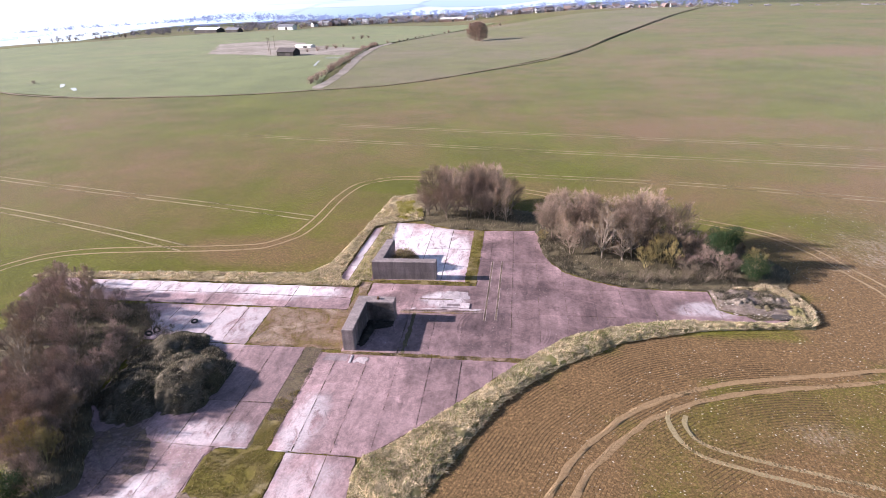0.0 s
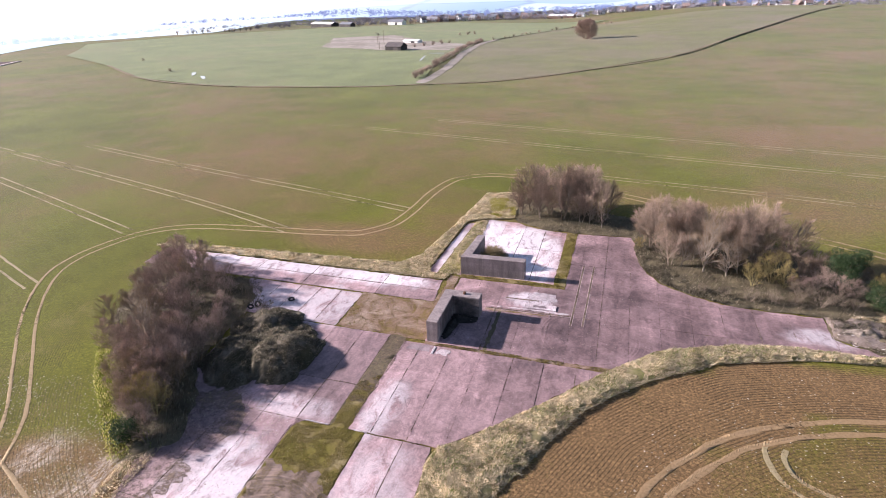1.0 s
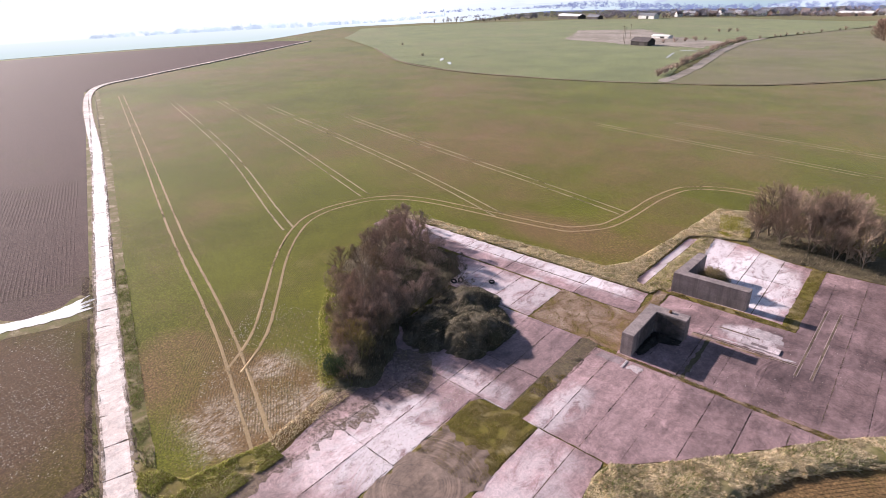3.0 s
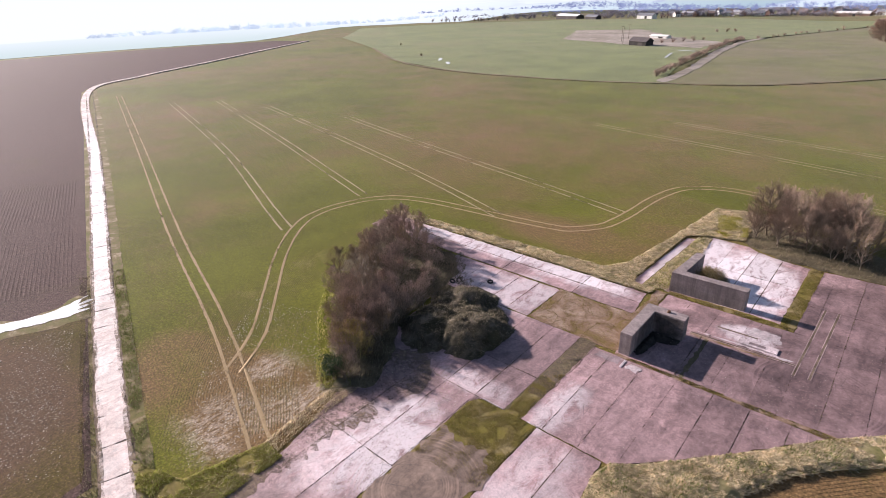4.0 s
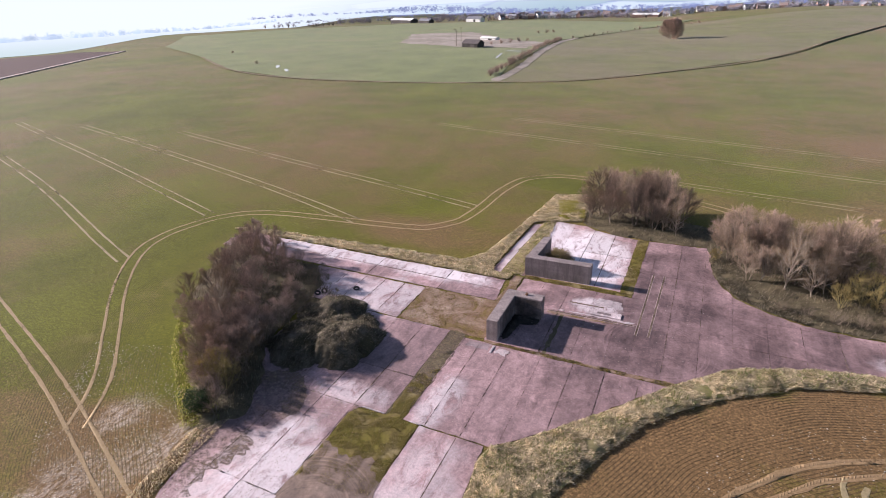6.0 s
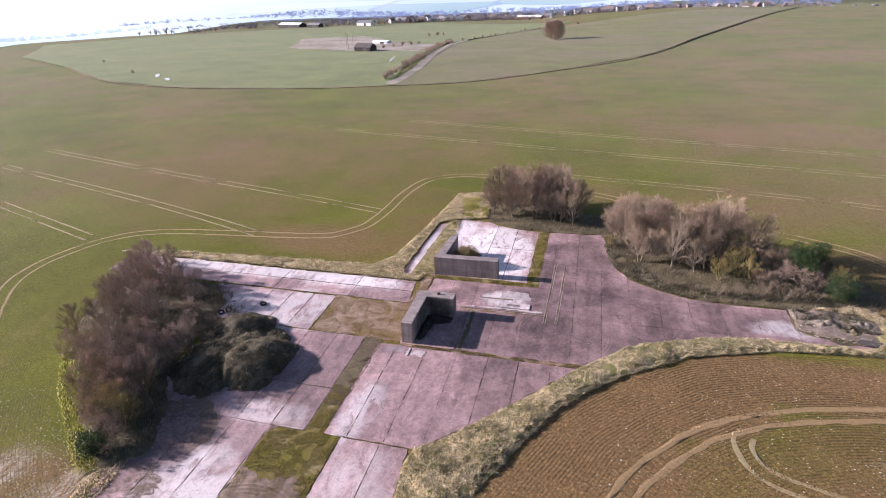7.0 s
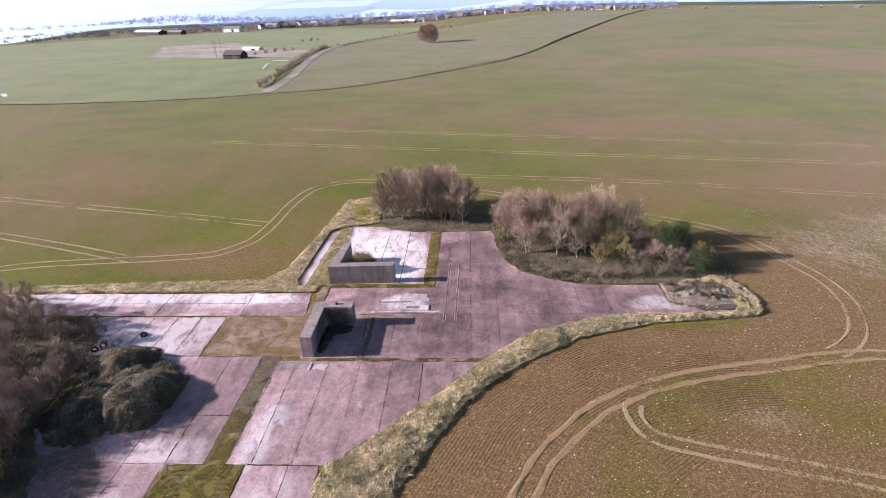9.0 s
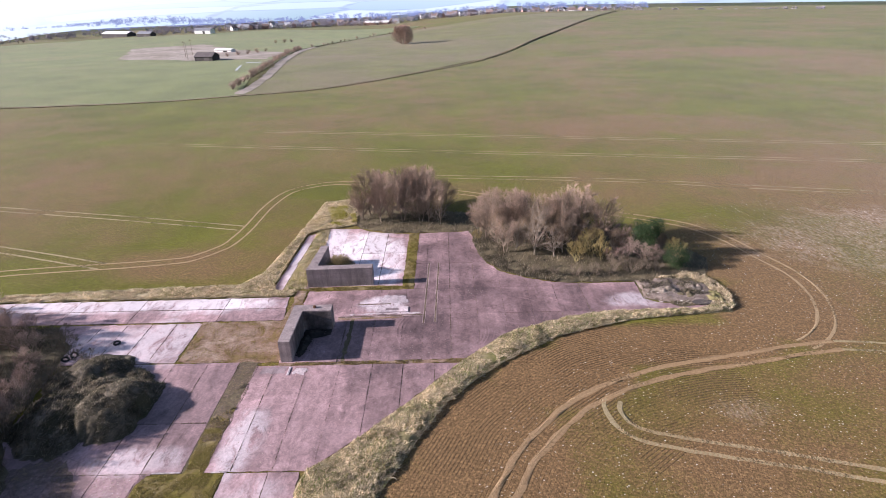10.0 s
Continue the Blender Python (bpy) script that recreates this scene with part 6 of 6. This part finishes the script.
placed = []
for x0, y0, x1, y1, wide, n in ((-400, 1095, -133, 1190, 55, 56), (-24, 1222, 97, 1160, 40, 24), (97, 1150, 300, 1095, 36, 30), (-120, 1090, -36, 1222, 48, 12)):
    k = 0
    while k < n:
        t = rnd.random()
        x, y = x0 + (x1 - x0) * t + rnd.uniform(-8, 8), y0 + (y1 - y0) * t + rnd.uniform(-0.3, 1) * wide
        k += 1
        if all(math.hypot(x - a, y - b) > 13 for a, b in placed):
            placed.append((x, y))
            settle(x, y)
for x0, y0, x1, y1, wide, n, s in ((-160, 985, -78, 1016, 30, 30, 0.9), (-370, 835, -310, 850, 18, 14, 0.9), (-430, 830, -390, 820, 18, 12, 0.8), (-640, 720, -540, 760, 26, 22, 0.95), (-400, 1090, -133, 1180, 40, 40, 0.9)):
    for _ in range(n):
        u = rnd.random()
        x, y = x0 + (x1 - x0) * u, y0 + (y1 - y0) * u + rnd.uniform(-0.4, 1) * wide
        plant(FARTREE, x, y, s * rnd.uniform(0.7, 1.15), "trees round the village")


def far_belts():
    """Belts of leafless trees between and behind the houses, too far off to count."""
    rng = random.Random(99)
    verts, faces = [], []
    for x0, y0, x1, y1, wide, n, s in ((-430, 1110, -110, 1200, 90, 110, 1.0), (-36, 1245, 97, 1180, 60, 36, 0.95), (97, 1180, 380, 1115, 60, 50, 0.95), (-36, 1205, 97, 1140, 26, 40, 0.75), (97, 1138, 300, 1080, 30, 60, 0.75), (-400, 1085, -140, 1150, 30, 60, 0.8), (-560, 1010, -440, 1040, 40, 30, 0.9), (-760, 900, -600, 1010, 50, 40, 1.0),
                                       (-560, 1120, -400, 1080, 40, 40, 0.9), (330, 1030, 640, 980, 24, 26, 0.6), (-120, 1090, -36, 1222, 50, 24, 0.9)):
        for _ in range(n):
            u = rng.random()
            x, y = x0 + (x1 - x0) * u, y0 + (y1 - y0) * u + rng.uniform(-0.4, 1) * wide
            h = 11 * s * rng.uniform(0.6, 1.15)
            z = land(x, y)
            for _ in range(8):
                c = Vector((x + rng.gauss(0, h * 0.26), y + rng.gauss(0, h * 0.26), z + h * rng.uniform(0.12, 0.75)))
                r = h * rng.uniform(0.16, 0.28)
                for _ in range(15):
                    d = Vector((rng.gauss(0, 1), rng.gauss(0, 1), rng.gauss(0.2, 0.9))).normalized()
                    spike(verts, faces, c + d * r * rng.uniform(0.2, 1.0), tilt_from(rng, d, rng.uniform(0, 1.2)), r * rng.uniform(0.35, 0.7), 0.42)
            spike(verts, faces, Vector((x, y, z - 0.5)), Vector((0, 0, 1)), h * 0.8, 0.3)
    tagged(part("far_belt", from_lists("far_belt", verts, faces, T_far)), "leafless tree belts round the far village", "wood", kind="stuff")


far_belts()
for ob in MASTERS:
    if ob not in used:
        for o in (*ob.children_recursive, ob):
            bpy.data.objects.remove(o)


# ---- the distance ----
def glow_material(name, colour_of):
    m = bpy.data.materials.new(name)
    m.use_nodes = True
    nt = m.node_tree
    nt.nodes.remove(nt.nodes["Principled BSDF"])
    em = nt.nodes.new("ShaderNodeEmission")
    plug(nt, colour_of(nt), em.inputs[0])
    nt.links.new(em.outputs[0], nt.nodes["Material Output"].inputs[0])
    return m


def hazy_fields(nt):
    """Fields and hedges with haze painted into their glow colour, whiter the farther off and the nearer to the sun's
    side.
    """
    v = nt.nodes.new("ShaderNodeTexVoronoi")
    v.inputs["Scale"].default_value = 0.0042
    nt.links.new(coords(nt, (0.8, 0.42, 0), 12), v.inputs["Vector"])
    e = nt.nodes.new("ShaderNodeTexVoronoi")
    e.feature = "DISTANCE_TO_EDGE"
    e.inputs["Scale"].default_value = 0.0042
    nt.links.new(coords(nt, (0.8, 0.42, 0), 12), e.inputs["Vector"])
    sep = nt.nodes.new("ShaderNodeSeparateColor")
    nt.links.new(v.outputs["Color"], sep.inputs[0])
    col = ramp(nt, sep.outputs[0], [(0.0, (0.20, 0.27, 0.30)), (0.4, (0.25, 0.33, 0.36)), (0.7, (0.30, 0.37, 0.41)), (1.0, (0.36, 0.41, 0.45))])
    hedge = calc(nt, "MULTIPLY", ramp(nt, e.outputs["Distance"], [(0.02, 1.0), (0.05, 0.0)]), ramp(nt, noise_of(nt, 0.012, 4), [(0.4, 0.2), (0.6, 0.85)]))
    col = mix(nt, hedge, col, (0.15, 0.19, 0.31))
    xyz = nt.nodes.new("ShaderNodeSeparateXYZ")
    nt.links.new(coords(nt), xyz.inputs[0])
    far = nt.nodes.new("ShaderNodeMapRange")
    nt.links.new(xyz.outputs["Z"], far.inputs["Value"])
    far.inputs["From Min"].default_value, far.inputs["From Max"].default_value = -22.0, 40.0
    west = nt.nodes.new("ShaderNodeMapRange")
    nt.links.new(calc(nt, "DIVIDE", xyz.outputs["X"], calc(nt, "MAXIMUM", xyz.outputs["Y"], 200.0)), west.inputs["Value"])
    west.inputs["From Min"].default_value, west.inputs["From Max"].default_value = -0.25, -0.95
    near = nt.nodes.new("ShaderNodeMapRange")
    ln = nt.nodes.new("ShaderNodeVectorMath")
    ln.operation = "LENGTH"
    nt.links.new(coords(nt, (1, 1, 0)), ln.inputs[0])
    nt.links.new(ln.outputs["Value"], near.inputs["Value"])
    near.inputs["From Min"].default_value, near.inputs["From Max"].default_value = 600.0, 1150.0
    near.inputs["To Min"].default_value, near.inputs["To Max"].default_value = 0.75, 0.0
    # veil: painted haze and sunward glare, mixed over the field colours
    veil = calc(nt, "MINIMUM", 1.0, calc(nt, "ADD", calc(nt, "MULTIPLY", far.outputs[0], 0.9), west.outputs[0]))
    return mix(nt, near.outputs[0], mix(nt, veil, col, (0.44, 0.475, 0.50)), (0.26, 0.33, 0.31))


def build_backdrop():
    """The self-lit plain beyond the village, haze painted in, rising gently to a pale horizon."""
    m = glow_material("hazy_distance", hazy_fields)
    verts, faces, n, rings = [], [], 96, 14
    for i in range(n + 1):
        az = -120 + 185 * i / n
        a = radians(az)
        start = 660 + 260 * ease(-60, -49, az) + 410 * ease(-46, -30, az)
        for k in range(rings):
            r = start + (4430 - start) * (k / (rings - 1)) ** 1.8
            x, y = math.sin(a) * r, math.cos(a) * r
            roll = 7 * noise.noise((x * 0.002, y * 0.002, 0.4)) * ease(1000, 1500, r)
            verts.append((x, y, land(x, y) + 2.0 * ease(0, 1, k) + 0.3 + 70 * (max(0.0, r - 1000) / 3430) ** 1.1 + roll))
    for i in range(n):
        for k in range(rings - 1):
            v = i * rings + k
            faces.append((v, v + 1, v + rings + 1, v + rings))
    tagged(part("backdrop", from_lists("backdrop", verts, faces, m, True)), "self-lit far fields and hills with haze painted pale blue", kind="structure")


def hazy_woods():
    """Woods and hedgerow trees beyond the village, self-lit, with the haze painted into their colour."""
    rng = random.Random(77)
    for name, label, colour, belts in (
            ("backdrop_wood", "self-lit wood on a far hill, painted haze blue", (0.115, 0.135, 0.235), ((-770, 1190, -420, 1290, 90, 190, 12, 9), (-430, 1250, 60, 1330, 50, 150, 5, 9), (60, 1330, 420, 1240, 40, 90, 3, 9), (-930, 1010, -760, 1180, 60, 60, 3, 9))),
            ("backdrop_hedgerow", "self-lit hedgerow trees on the skyline, painted haze pale", (0.27, 0.33, 0.40), ((-830, 470, -810, 930, 30, 110, 0, 8), (-900, 300, -830, 480, 20, 40, 0, 6)))):
        verts, faces = [], []
        for x0, y0, x1, y1, wide, n, hill, tall in belts:
            for _ in range(n):
                u = rng.random()
                x, y = x0 + (x1 - x0) * u, y0 + (y1 - y0) * u + rng.uniform(-0.5, 0.5) * wide
                top = tall * rng.uniform(0.6, 1.1) + hill * math.exp(-((u - 0.45) * 3) ** 2)
                for _ in range(6):
                    c = Vector((x + rng.gauss(0, 3.5), y + rng.gauss(0, 3.5), land(x, y) + 1 + top * rng.random()))
                    for _ in range(14):
                        d = Vector((rng.gauss(0, 1), rng.gauss(0, 1), rng.gauss(0.2, 0.9))).normalized()
                        spike(verts, faces, c + d * rng.uniform(0.5, 2.8), tilt_from(rng, d, rng.uniform(0, 1.2)), rng.uniform(1.0, 2.4), 0.42)
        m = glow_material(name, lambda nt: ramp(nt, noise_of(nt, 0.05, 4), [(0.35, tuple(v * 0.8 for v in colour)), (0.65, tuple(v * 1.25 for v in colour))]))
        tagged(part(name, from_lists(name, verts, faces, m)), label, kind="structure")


build_backdrop()
hazy_woods()
